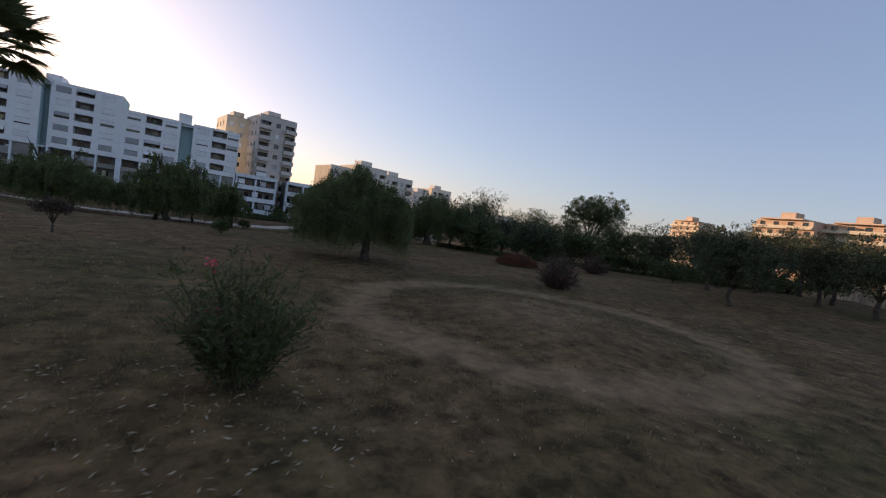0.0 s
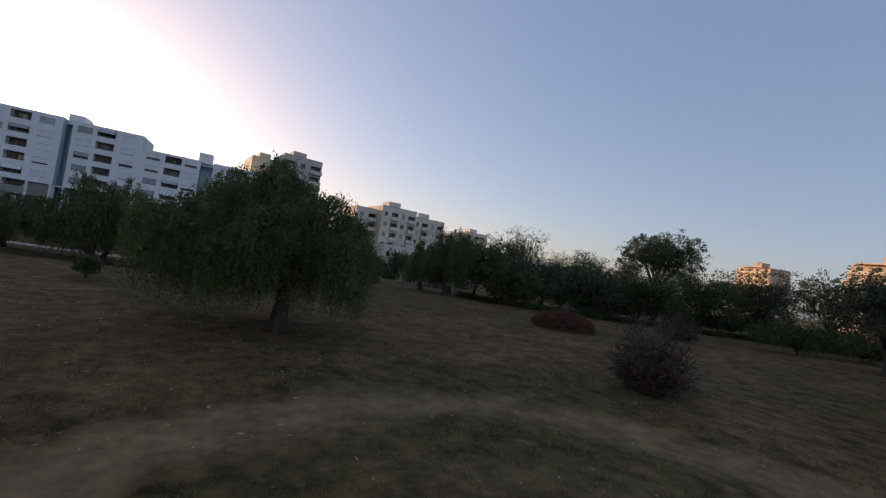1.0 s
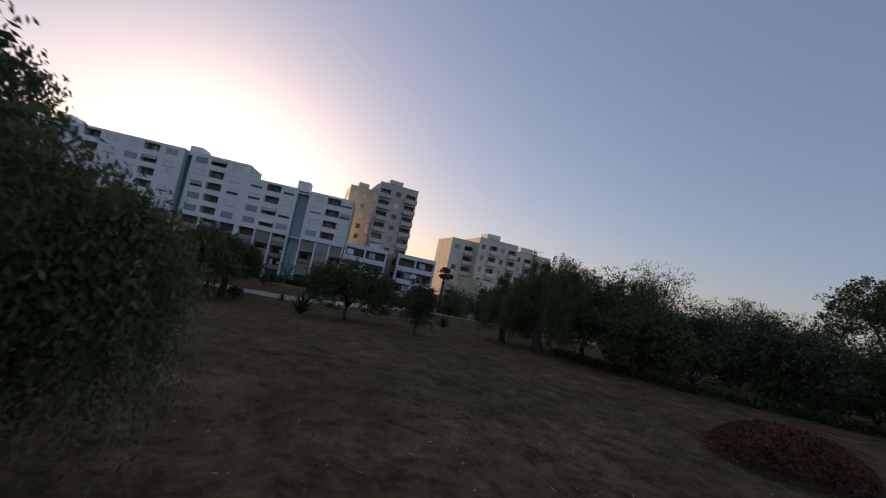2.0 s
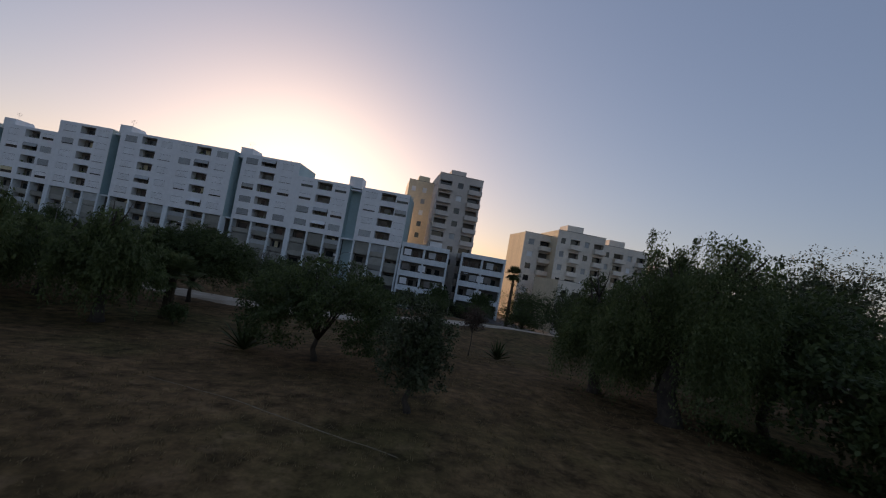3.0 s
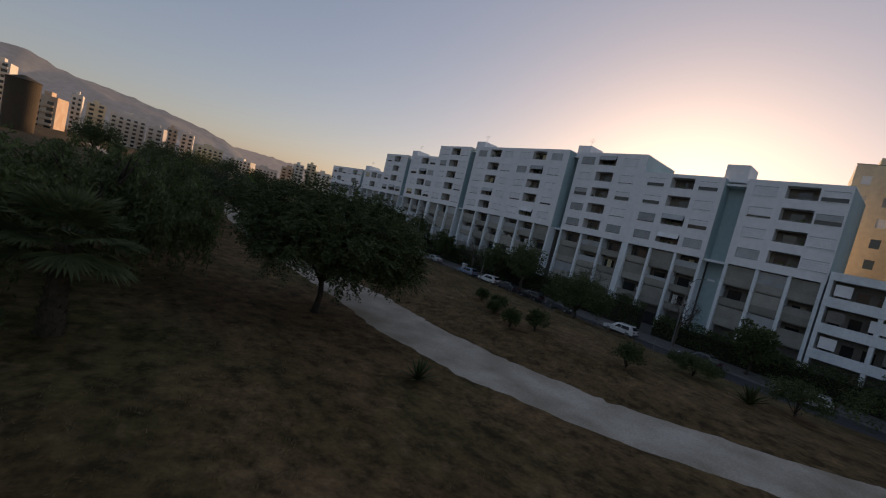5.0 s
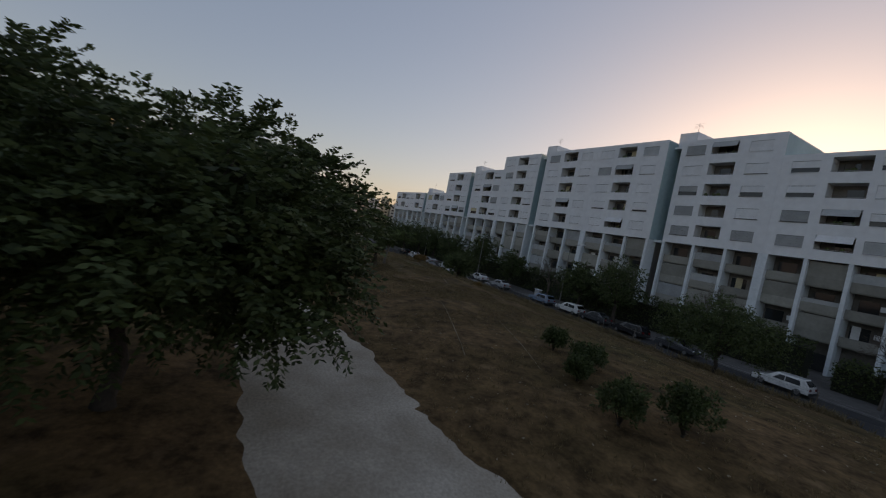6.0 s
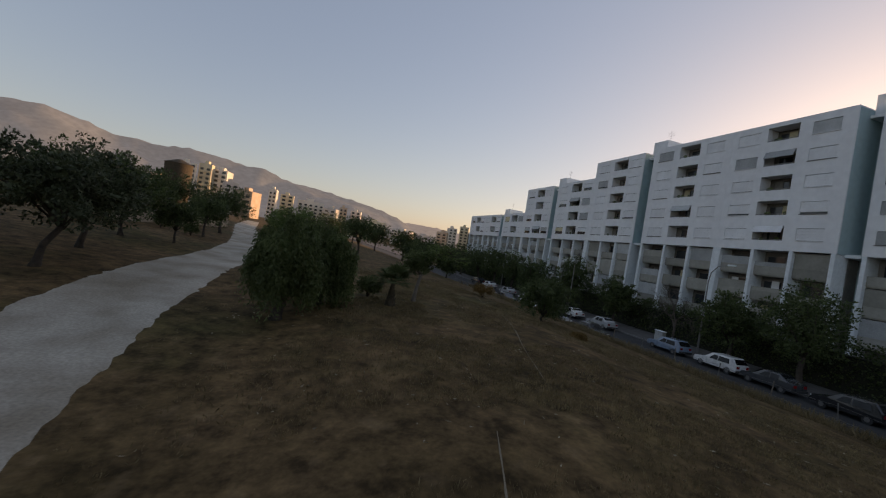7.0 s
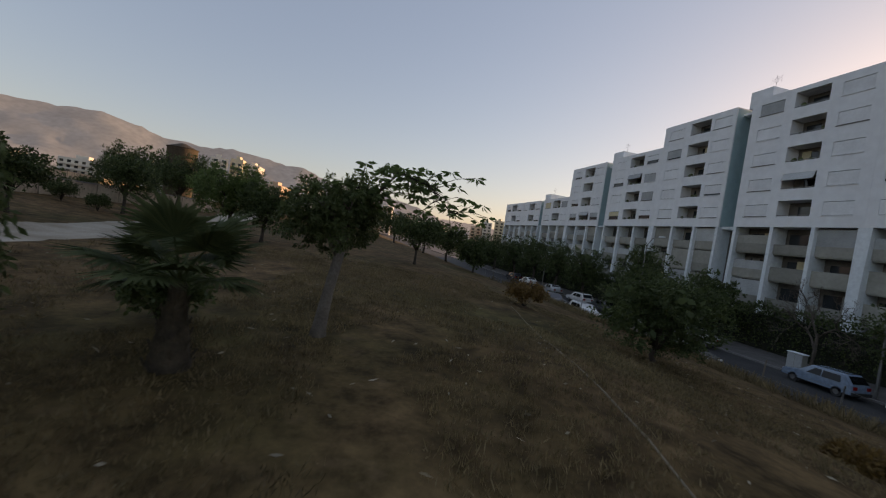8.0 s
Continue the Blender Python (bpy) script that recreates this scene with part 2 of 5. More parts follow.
# ---- mesh helpers ----
def obj(name, me, material, parent=None, label=""):
    ob = new(name, me)
    if material is not None and not me.materials:
        me.materials.append(material)
    if parent is not None:
        ob.parent = parent
    if label:
        ob["label"] = label
    return ob


def part(name, bm, material, parent=None, label="", smooth=False):
    me = bpy.data.meshes.new(name)
    bm.to_mesh(me)
    bm.free()
    if smooth:
        me.shade_smooth()
    return obj(name, me, material, parent, label)


def pydata(name, verts, faces, material, parent=None, label="", smooth=False):
    me = bpy.data.meshes.new(name)
    me.from_pydata(verts, [], faces)
    me.update()
    if smooth:
        me.shade_smooth()
    return obj(name, me, material, parent, label)


def empty(name, x, y, z, rz=0.0, s=1.0):
    ob = new(name)
    ob.empty_display_size = 0.3
    ob.matrix_basis = pose(x, y, z, 0, 0, rz) @ Matrix.Scale(s, 4)
    return ob


def box(bm, x0, x1, y0, y1, z0, z1):
    v = [bm.verts.new(c) for c in ((x0, y0, z0), (x1, y0, z0), (x1, y1, z0), (x0, y1, z0), (x0, y0, z1), (x1, y0, z1), (x1, y1, z1), (x0, y1, z1))]
    for f in ((3, 2, 1, 0), (4, 5, 6, 7), (0, 1, 5, 4), (1, 2, 6, 5), (2, 3, 7, 6), (3, 0, 4, 7)):
        bm.faces.new([v[i] for i in f])


def boxes(name, rows, material, parent=None, label=""):
    bm = bmesh.new()
    for r in rows:
        box(bm, *r)
    return part(name, bm, material, parent, label)


def tube(bm, pts, radii, n=8):
    rings = []
    for i, p in enumerate(pts):
        p = Vector(p)
        d = (Vector(pts[min(i + 1, len(pts) - 1)]) - Vector(pts[max(i - 1, 0)])).normalized()
        a = d.orthogonal().normalized()
        b = d.cross(a)
        rings.append([bm.verts.new(p + (a * math.cos(k * math.tau / n) + b * math.sin(k * math.tau / n)) * radii[i]) for k in range(n)])
    for q, r in zip(rings, rings[1:]):
        # match the ring starts so that the tube does not twist
        o = min(range(n), key=lambda k: (r[k].co - q[0].co).length)
        for k in range(n):
            bm.faces.new((q[k], q[(k + 1) % n], r[(k + 1 + o) % n], r[(k + o) % n]))
    bm.faces.new(rings[-1])
    bm.faces.new(rings[0][::-1])


def smooth_step(a, b, x):
    t = min(1.0, max(0.0, (x - a) / (b - a)))
    return t * t * (3 - 2 * t)


GY = [-3000, -400, -200, -110, -85, -72, -62, -55, -46, -40, -33, -28, -25.7, -25.0, 3000]
GZ = [30, 6, 2.6, 1.7, 1.6, 1.2, 0.2, 0.1, 0.4, 0.0, -1.05, -2.1, -2.9, -3.66, -3.66]


def ground_z(x, y, rough=True):
    ys = [np.interp(y + d, GY, GZ) for d in (-3, -1.5, 0, 1.5, 3)] if y < -36 else [np.interp(y, GY, GZ)]
    z = float(np.mean(ys))
    if y < -40:
        z += 0.4 / (1 + math.exp(min(50, (x - 16) / 5)))
    z -= 0.55 * (1 - smooth_step(42, 54, x)) * smooth_step(-92, -74, y) * (1 - smooth_step(-56, -48, y)) * smooth_step(2, 20, x)
    # hollow by the western trees, and a rise towards the eastern boundary wall
    z -= 0.75 * math.exp(-((x - 26) / 15) ** 2 - ((y + 77) / 9) ** 2)
    z += 0.7 * smooth_step(60, 82, x) * (1 - smooth_step(-112, -100, y)) * smooth_step(-200, -140, y)
    r = math.hypot(x - RING[0], (y - RING[1]) * RING[3])
    if r < 12:
        z += 0.45 * (1 - smooth_step(0.6, 6.5, r)) - 0.08 * (1 - smooth_step(0.6, 1.8, abs(r - RING[2])))
    if rough and y < -27 and -100 < x < 200:
        z += 0.10 * (noise.noise((x * 0.22, y * 0.22, 0.0))) + 0.035 * noise.noise((x * 0.9, y * 0.9, 3.0))
    return z

# ---- ground, path, street ----
def ground_sheet():
    def ticks(edges):
        out = []
        for a, b, s in edges:
            k = max(1, round((b - a) / s))
            out += [a + (b - a) * i / k for i in range(k)]
        return out + [edges[-1][1]]
    xs = ticks([(-3200, -400, 350), (-400, -110, 25), (-110, -20, 3), (-20, 95, 0.7), (95, 160, 3), (160, 500, 30), (500, 3200, 350)])
    ys = ticks([(-3000, -400, 325), (-400, -150, 20), (-150, -136, 2.0), (-136, -26, 0.7), (-26, -24.6, 0.7), (-24.6, 40, 9), (40, 400, 60), (400, 3000, 325)])
    verts = [(x, y, ground_z(x, y) if not (-24.7 < y < 3) or abs(x) > 300 else -3.9) for y in ys for x in xs]
    w = len(xs)
    faces = [(j * w + i, j * w + i + 1, (j + 1) * w + i + 1, (j + 1) * w + i) for j in range(len(ys) - 1) for i in range(w - 1)]
    return tagged(pydata("ground", verts, faces, M_GROUND, smooth=True), "dry brown-green mown park grass with a worn soil ring", "ground", kind="structure")


ground_sheet()


def strip(name, line, material, lift, label, category, ragged=0.0, step=0.6):
    """A surface laid over the ground along rows of (x, y centre, half width)."""
    pts = []
    for (x0, y0, w0), (x1, y1, w1) in zip(line, line[1:]):
        n = max(1, int(math.hypot(x1 - x0, y1 - y0) / step))
        pts += [(x0 + (x1 - x0) * i / n, y0 + (y1 - y0) * i / n, w0 + (w1 - w0) * i / n) for i in range(n)]
    pts.append(line[-1])
    for _ in range(6):
        pts = [pts[0]] + [tuple((a + 2 * b + c) / 4 for a, b, c in zip(p, q, r)) for p, q, r in zip(pts, pts[1:], pts[2:])] + [pts[-1]]
    across = 7
    verts = []
    for i, (x, y, w) in enumerate(pts):
        a, b = pts[max(i - 1, 0)], pts[min(i + 1, len(pts) - 1)]
        d = Vector((b[0] - a[0], b[1] - a[1], 0)).normalized()
        nrm = Vector((-d.y, d.x, 0))
        for k in range(across):
            s = k / (across - 1) * 2 - 1
            e = ragged * (noise.noise((x * 0.7, y * 0.7, s * 3.0)) + 0.5 * noise.noise((x * 2.3, y * 2.3, s * 7.0))) if abs(s) == 1 else 0
            q = Vector((x, y, 0)) + nrm * (s * (w + e))
            verts.append((q.x, q.y, ground_z(q.x, q.y) + (lift if abs(s) < 1 else -0.03)))
    faces = [(i * across + k, (i + 1) * across + k, (i + 1) * across + k + 1, i * across + k + 1) for i in range(len(pts) - 1) for k in range(across - 1)]
    return tagged(pydata(name, verts, faces, material, smooth=True), label, category, kind="structure")


PATH_LINE = [(-140, -74, 2.4), (-70, -66.5, 2.4), (-35, -61.0, 2.2), (-18, -58.6, 2.2), (-7, -58.0, 2.1), (0, -58.0, 2.1), (6, -58.4, 2.2), (14, -58.5, 2.1), (20, -57.9, 2.0), (28, -57.0, 2.45), (34, -57.1, 2.5),
             (39, -56.1, 2.4), (44, -54.4, 2.1), (50, -51.4, 1.9), (55, -47.8, 1.8), (60, -44.2, 1.9), (72, -40, 2.0), (90, -38, 2.0), (130, -40, 2.0)]
strip("gravel_path", PATH_LINE, M_PATH, 0.035, "pale trodden gravel park path with ragged grassy edges", "path", ragged=0.17)
for line in ([(29.2, -51.8, 0.012), (26, -50.4, 0.022), (23.7, -49.5, 0.014), (21.8, -48.8, 0.01)],
             [(31, -49.8, 0.012), (29.4, -49.0, 0.02), (28.3, -48.6, 0.012), (25, -47.2, 0.01)],
             [(19, -46.1, 0.01), (15.4, -44.9, 0.02), (12.2, -43.6, 0.014), (9.4, -42.9, 0.022), (2, -41.3, 0.01)],
             [(43.5, -83.0, 0.012), (45.6, -83.8, 0.02), (48.2, -84.9, 0.014), (52.0, -86.3, 0.02)]):
    strip("trodden_line", line, M_SOIL_LINE, 0.012, "thin pale trodden line through dry grass", "path", ragged=0.05)

STREET = (-24.2, -15.0)
boxes("road", [(-420, 420, STREET[0], STREET[1], -4.0, -3.55)], M_ROAD)
tagged(bpy.data.objects["road"], "dark worn asphalt street below the park slope", "road", kind="structure")
kb = bmesh.new()
for x in range(-120, 120, 2):
    box(kb, x + 0.01, x + 1.99, STREET[0] - 0.25, STREET[0], -4.0, -3.42)
    box(kb, x + 0.01, x + 1.99, STREET[1], STREET[1] + 0.25, -4.0, -3.42)
tagged(part("kerb", kb, M_KERB), "pale grey stone kerb along the street", "kerb", kind="structure")
boxes("pavement", [(-420, 420, STREET[1] + 0.25, 12, -4.0, -3.45)], M_PAVE)
tagged(bpy.data.objects["pavement"], "grey paved walk before the apartment blocks", "pavement", kind="structure")

# ---- long apartment block ----
FL = 3.0          # storey height
Z0 = -3.45        # pavement
ZW = 9.0          # underside of the white storeys


def pierced(bm, x0, x1, z0, z1, y, holes, depth):
    """Front face with openings (x0, x1, z0, z1) and their reveals, depth going to +y."""
    xs = sorted({x0, x1, *[h[0] for h in holes], *[h[1] for h in holes]})
    zs = sorted({z0, z1, *[h[2] for h in holes], *[h[3] for h in holes]})
    vs = {}

    def v(x, yy, z):
        k = (round(x, 4), round(yy, 4), round(z, 4))
        if k not in vs:
            vs[k] = bm.verts.new(k)
        return vs[k]
    for a, b in zip(xs, xs[1:]):
        for c, d in zip(zs, zs[1:]):
            mx, mz = (a + b) / 2, (c + d) / 2
            if not any(h[0] < mx < h[1] and h[2] < mz < h[3] for h in holes):
                bm.faces.new((v(a, y, c), v(b, y, c), v(b, y, d), v(a, y, d)))
    for a, b, c, d, *own in holes:
        e = y + (own[0] if own else depth)
        for q in (((a, y, c), (a, e, c), (b, e, c), (b, y, c)), ((a, y, d), (b, y, d), (b, e, d), (a, e, d)),
                  ((a, y, c), (a, y, d), (a, e, d), (a, e, c)), ((b, y, c), (b, e, c), (b, e, d), (b, y, d))):
            bm.faces.new([v(*p) for p in q])


def shutter_window(parent, x0, x1, z0, z1, y, rng):
    """Recessed window: glass behind, roller shutter let down to some height, thin sill."""
    h = z1 - z0
    closed = rng.choice((0.97, 0.97, 0.95, 0.84, 0.97, 0.97, 0.97, 0.6))
    m = rng.choice((M_SHUT,) * 11 + (M_SHUTG,) * 3 + (M_SHUTY,))
    win = boxes("window", [(x0, x1, y + 0.17, y + 0.2, z0, z1)], M_GLASS, parent)
    rows, zb = [], z1 - h * closed
    n = max(2, int((z1 - zb) / 0.3))
    for i in range(n):
        a, b = zb + (z1 - zb) * i / n, zb + (z1 - zb) * (i + 1) / n
        rows.append((x0 + 0.015, x1 - 0.015, y + 0.075, y + 0.12, a + 0.008, b - (0.05 if i == n - 1 else 0)))
    boxes("shutter", rows, m, win)
    boxes("sill", [(x0 - 0.06, x1 + 0.06, y - 0.04, y + 0.11, z0 - 0.06, z0)], M_KERB if rng.random() < 0.45 else M_WHITE, win)


def loggia(parent, x0, x1, z0, z1, y, rng, front):
    """Open recessed balcony: back wall, glazed door, parapet with a slot and rail, now and then an awning."""
    d = 1.7
    # back wall and floor take the colour with recess shade in it
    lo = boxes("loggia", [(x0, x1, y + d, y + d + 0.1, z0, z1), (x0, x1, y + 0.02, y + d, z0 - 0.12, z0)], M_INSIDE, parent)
    w = x1 - x0
    a = x0 + w * rng.uniform(0.1, 0.4)
    boxes("balcony_door", [(a, a + w * 0.42, y + d - 0.05, y + d - 0.01, z0 + 0.05, z0 + 2.2)], M_GLASS, lo)
    if rng.random() < 0.45:
        b = x0 + w * rng.uniform(0.05, 0.6)
        boxes("blind", [(b, b + w * 0.26, y + d - 0.12, y + d - 0.07, z0 + 0.3, z0 + 2.3)], rng.choice((M_SHUTG, M_INSIDE, M_SHUTY, M_INSIDE)), lo)
    boxes("parapet", [(x0, x1, y + 0.01, y + 0.13, z0, z0 + 0.92)], front, lo)
    boxes("rail", [(x0, x1, y + 0.03, y + 0.09, z0 + 1.02, z0 + 1.07)], M_METAL, lo)
    if rng.random() < 0.25:
        bm = bmesh.new()
        v = [bm.verts.new(p) for p in ((x0 + 0.1, y + 0.02, z1), (x1 - 0.1, y + 0.02, z1), (x1 - 0.1, y - 0.35, z1 - 0.8), (x0 + 0.1, y - 0.35, z1 - 0.8),
                                       (x0 + 0.1, y + 0.06, z1), (x1 - 0.1, y + 0.06, z1), (x1 - 0.1, y - 0.31, z1 - 0.83), (x0 + 0.1, y - 0.31, z1 - 0.83))]
        for f in ((0, 1, 2, 3), (7, 6, 5, 4), (3, 2, 6, 7)):
            bm.faces.new([v[i] for i in f])
        part("awning", bm, rng.choice((M_SHUT, M_SHUTG, M_SHUTG)), lo)
    if rng.random() < 0.7:
        for _ in range(rng.randint(2, 4)):
            px = rng.uniform(x0 + 0.2, x1 - 0.2)
            s = rng.uniform(0.12, 0.3)
            bm = bmesh.new()
            bmesh.ops.create_icosphere(bm, subdivisions=1, radius=s, matrix=pose(px, y + 0.3, z0 + 0.95 + s * 0.7))
            part("pot_plant", bm, M_DARK, lo)


def unit(xa, xb, y, floors, seed, box_left=False, wide_left=False, log_at=None):
    """One stack of flats: white storeys with window, loggia, window on three storeys of columns."""
    rng = random.Random(seed)
    u = empty("apartment_building", (xa + xb) / 2, y, Z0)
    ox, oz = -(xa + xb) / 2, -Z0
    w = xb - xa
    X0, X1 = -w / 2, w / 2
    zw, top = ZW + oz, ZW + oz + floors * FL + 0.45
    lw = 3.5
    lx0 = log_at + ox if log_at is not None else X0 + w * 0.42 - 0.1
    holes, log, win = [], [], []
    for i in range(floors):
        z = zw + 0.25 + i * FL
        log.append((lx0, lx0 + lw, z, z + 2.65))
        a = X0 + 0.5 * (lx0 - X0) - 1.4
        win.append((a, a + 2.8, z + 0.95, z + 2.35))
        b = 0.5 * (lx0 + lw + X1) - 1.35
        win.append((b, b + 2.7, z + 0.95, z + 2.35))
    wall = bmesh.new()
    pierced(wall, X0, X1, zw, top, 0.0, log, 1.7)
    # window recesses are shallower, so they are cut by a second skin just in front
    D = 11.0
    for q in (((X0, 0, zw), (X0, 0, top), (X0, D, top), (X0, D, zw)), ((X1, 0, zw), (X1, D, zw), (X1, D, top), (X1, 0, top)),
              ((X0, 0, zw), (X0, D, zw), (X1, D, zw), (X1, 0, zw)), ((X0, D, zw), (X0, D, top), (X1, D, top), (X1, D, zw))):
        wall.faces.new([wall.verts.new(p) for p in q])
    for q in (((X0, 0, top), (X1, 0, top), (X1, 0.3, top), (X0, 0.3, top)), ((X0, 0.3, top), (X1, 0.3, top), (X1, 0.3, top - 0.6), (X0, 0.3, top - 0.6)),
              ((X0, 0.3, top - 0.6), (X1, 0.3, top - 0.6), (X1, D, top - 0.6), (X0, D, top - 0.6))):
        wall.faces.new([wall.verts.new(p) for p in q])
    skin = bmesh.new()
    pierced(skin, X0, X1, zw, top - 0.004, -0.16, log + win, 0.16)
    for q in (((X0, -0.16, zw), (X0, -0.16, top), (X0, 0, top), (X0, 0, zw)), ((X1, -0.16, zw), (X1, 0, zw), (X1, 0, top), (X1, -0.16, top)),
              ((X0, -0.16, top - 0.004), (X1, -0.16, top - 0.004), (X1, 0, top - 0.004), (X0, 0, top - 0.004)), ((X0, -0.16, zw), (X0, 0, zw), (X1, 0, zw), (X1, -0.16, zw))):
        skin.faces.new([skin.verts.new(p) for p in q])
    # the two side walls are the blue-green of the stair recesses
    part("wall", wall, M_WHITE, u)
    part("facade", skin, M_WHITE, u)
    for s, xx in ((-1, X0), (1, X1)):
        boxes("side_wall", [(xx if s > 0 else xx - 0.03, xx + 0.03 if s > 0 else xx, 0.0, D, zw, top - 0.15)], M_RECESS, u, "blue-green rendered side wall")
    for a, b, c, d in log:
        loggia(u, a, b, c, d, -0.16, rng, M_WHITE)
    for a, b, c, d in win:
        shutter_window(u, a, b, c, d, -0.2, rng)
    # three storeys between columns
    cols = [X0 + 0.25, X0 + w * 0.36, X0 + w * 0.68, X1 - 0.25]
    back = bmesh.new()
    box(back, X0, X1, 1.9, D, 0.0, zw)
    # recessed wall behind the columns, its shade painted into the colour
    part("lower_wall", back, M_INSIDE, u, "recessed lower storeys with shade put into their dark grey")
    for k, cx in enumerate(cols):
        hw = 0.2
        bm = bmesh.new()
        big = (k == 0 and wide_left)
        hw = 0.42 if big else 0.2
        lean = 0.75 if big else 0.25
        v = [bm.verts.new(p) for p in ((cx - hw, -0.1 - lean, 0), (cx + hw, -0.1 - lean, 0), (cx + hw, 1.9, 0), (cx - hw, 1.9, 0),
                                       (cx - hw, -0.14, zw), (cx + hw, -0.14, zw), (cx + hw, 1.9, zw), (cx - hw, 1.9, zw))]
        for f in ((4, 5, 6, 7), (0, 1, 5, 4), (1, 2, 6, 5), (2, 3, 7, 6), (3, 0, 4, 7)):
            bm.faces.new([v[i] for i in f])
        part("column", bm, M_COLUMN, u)
    for i in range(4):
        z = zw - (i + 1) * FL + 0.1
        for a, b in zip(cols, cols[1:]):
            a, b = a + 0.2, b - 0.2
            if i == 3:
                boxes("garage_door", [(a + 0.4, b - 0.4, 1.85, 1.89, 0.0, 2.0)], M_SLIT, u)
                continue
            bay = boxes("balcony", [(a, b, 0.3, 0.42, z, z + 1.02), (a, b, 0.42, 1.9, z - 0.15, z)], M_BAND, u)
            q = a + (b - a) * rng.uniform(0.08, 0.2)
            boxes("balcony_window", [(q, q + (b - a) * 0.5, 1.84, 1.88, z + 0.3, z + 2.3)], M_GLASS, bay)
            if rng.random() < 0.55:
                q = a + (b - a) * rng.uniform(0.1, 0.6)
                boxes("curtain", [(q, q + (b - a) * 0.22, 1.74, 1.78, z + 0.4, z + 2.4)], rng.choice((M_SHUT, M_SHUTY, M_INSIDE)), bay)
            if rng.random() < 0.62:
                boxes("roll_screen", [(a, b, 0.32, 0.36, z + 1.02, z + rng.choice((1.5, 2.0, 2.75, 2.75)))], rng.choice((M_BAND, M_SHUTG, M_BAND)), bay)
            if rng.random() < 0.2:
                boxes("air_conditioner", [(b - 1.0, b - 0.2, 1.5, 1.82, z + 1.4, z + 1.95)], M_SHUT, bay)
    if box_left:
        bm = bmesh.new()
        v = [bm.verts.new(p) for p in ((X0 - 1.2, 0.6, top - 0.6), (X0 + 1.6, 0.6, top - 0.6), (X0 + 3.2, 4.6, top - 0.6), (X0 - 1.2, 4.6, top - 0.6),
                                       (X0 - 1.2, 0.6, top + 1.5), (X0 + 1.6, 0.6, top + 1.5), (X0 + 1.8, 4.6, top + 1.5), (X0 - 1.2, 4.6, top + 1.5))]
        for f in ((4, 5, 6, 7), (0, 1, 5, 4), (1, 2, 6, 5), (2, 3, 7, 6), (3, 0, 4, 7)):
            bm.faces.new([v[i] for i in f])
        part("stair_head", bm, M_WHITE, u)
        an = bmesh.new()
        tube(an, [(X0 + 0.6, 2, top + 1.4), (X0 + 0.6, 2, top + 3.4)], [0.025, 0.02], 5)
        for k in range(4):
            tube(an, [(X0 - 0.1, 2, top + 2.6 + k * 0.2), (X0 + 1.3, 2, top + 2.6 + k * 0.2)], [0.012, 0.012], 4)
        part("aerial", an, M_METAL, u)
    return tagged(u, "white rendered apartment block with loggias and shutters above tall columns", "apartment block", "long apartment row")


def stair_recess(xa, xb, y, top, head=False):
    bm = bmesh.new()
    box(bm, xa, xb, y + 2.6, y + 9, Z0, top)
    s = part("stair_recess", bm, M_RECESS)
    boxes("canopy", [(xa, xb, y + 0.2, y + 2.6, ZW - 0.25, ZW + 0.1)], M_COLUMN, s)
    boxes("cornice", [(xa, xb, y + 0.6, y + 2.6, top - 0.9, top - 0.6)], M_WHITE, s)
    if head:
        boxes("stair_head", [(xa - 0.7, xb - 0.6, y + 1.0, y + 5, top - 0.2, top + 2.4)], M_WHITE, s)
    tagged(s, "blue-green rendered stair recess between apartment blocks", "stairwell", "stair recesses")


unit(29.85, 41.1, 0.0, 4, 1)
unit(14.45, 26.95, 0.0, 4, 2, wide_left=True, log_at=19.35)
unit(0.9, 14.44, 0.0, 5, 3, box_left=True, log_at=5.45)
unit(-13.8, -0.4, -1.5, 5, 4, wide_left=True, log_at=-9.3)
unit(-27.3, -13.81, -1.5, 5, 5, box_left=True, log_at=-22.2)
unit(-42.2, -29.7, -1.2, 5, 6, wide_left=True)
unit(-55.0, -42.21, -1.2, 4, 7, box_left=True)
unit(-70.0, -57.6, -0.8, 4, 8, wide_left=True)
unit(-82.5, -70.01, -0.8, 2, 9, box_left=True)
unit(-97.0, -85.0, -0.4, 2, 10)
unit(-109.5, -97.01, -0.4, 2, 11)
for a, b, y, n in ((26.95, 29.85, 0, 4), (-0.4, 0.9, -0.5, 5), (-29.7, -27.3, -1, 5), (-57.6, -55, -0.8, 4), (-85, -82.5, -0.4, 2)):
    stair_recess(a, b, y, ZW + n * FL + 0.3, a > 20)


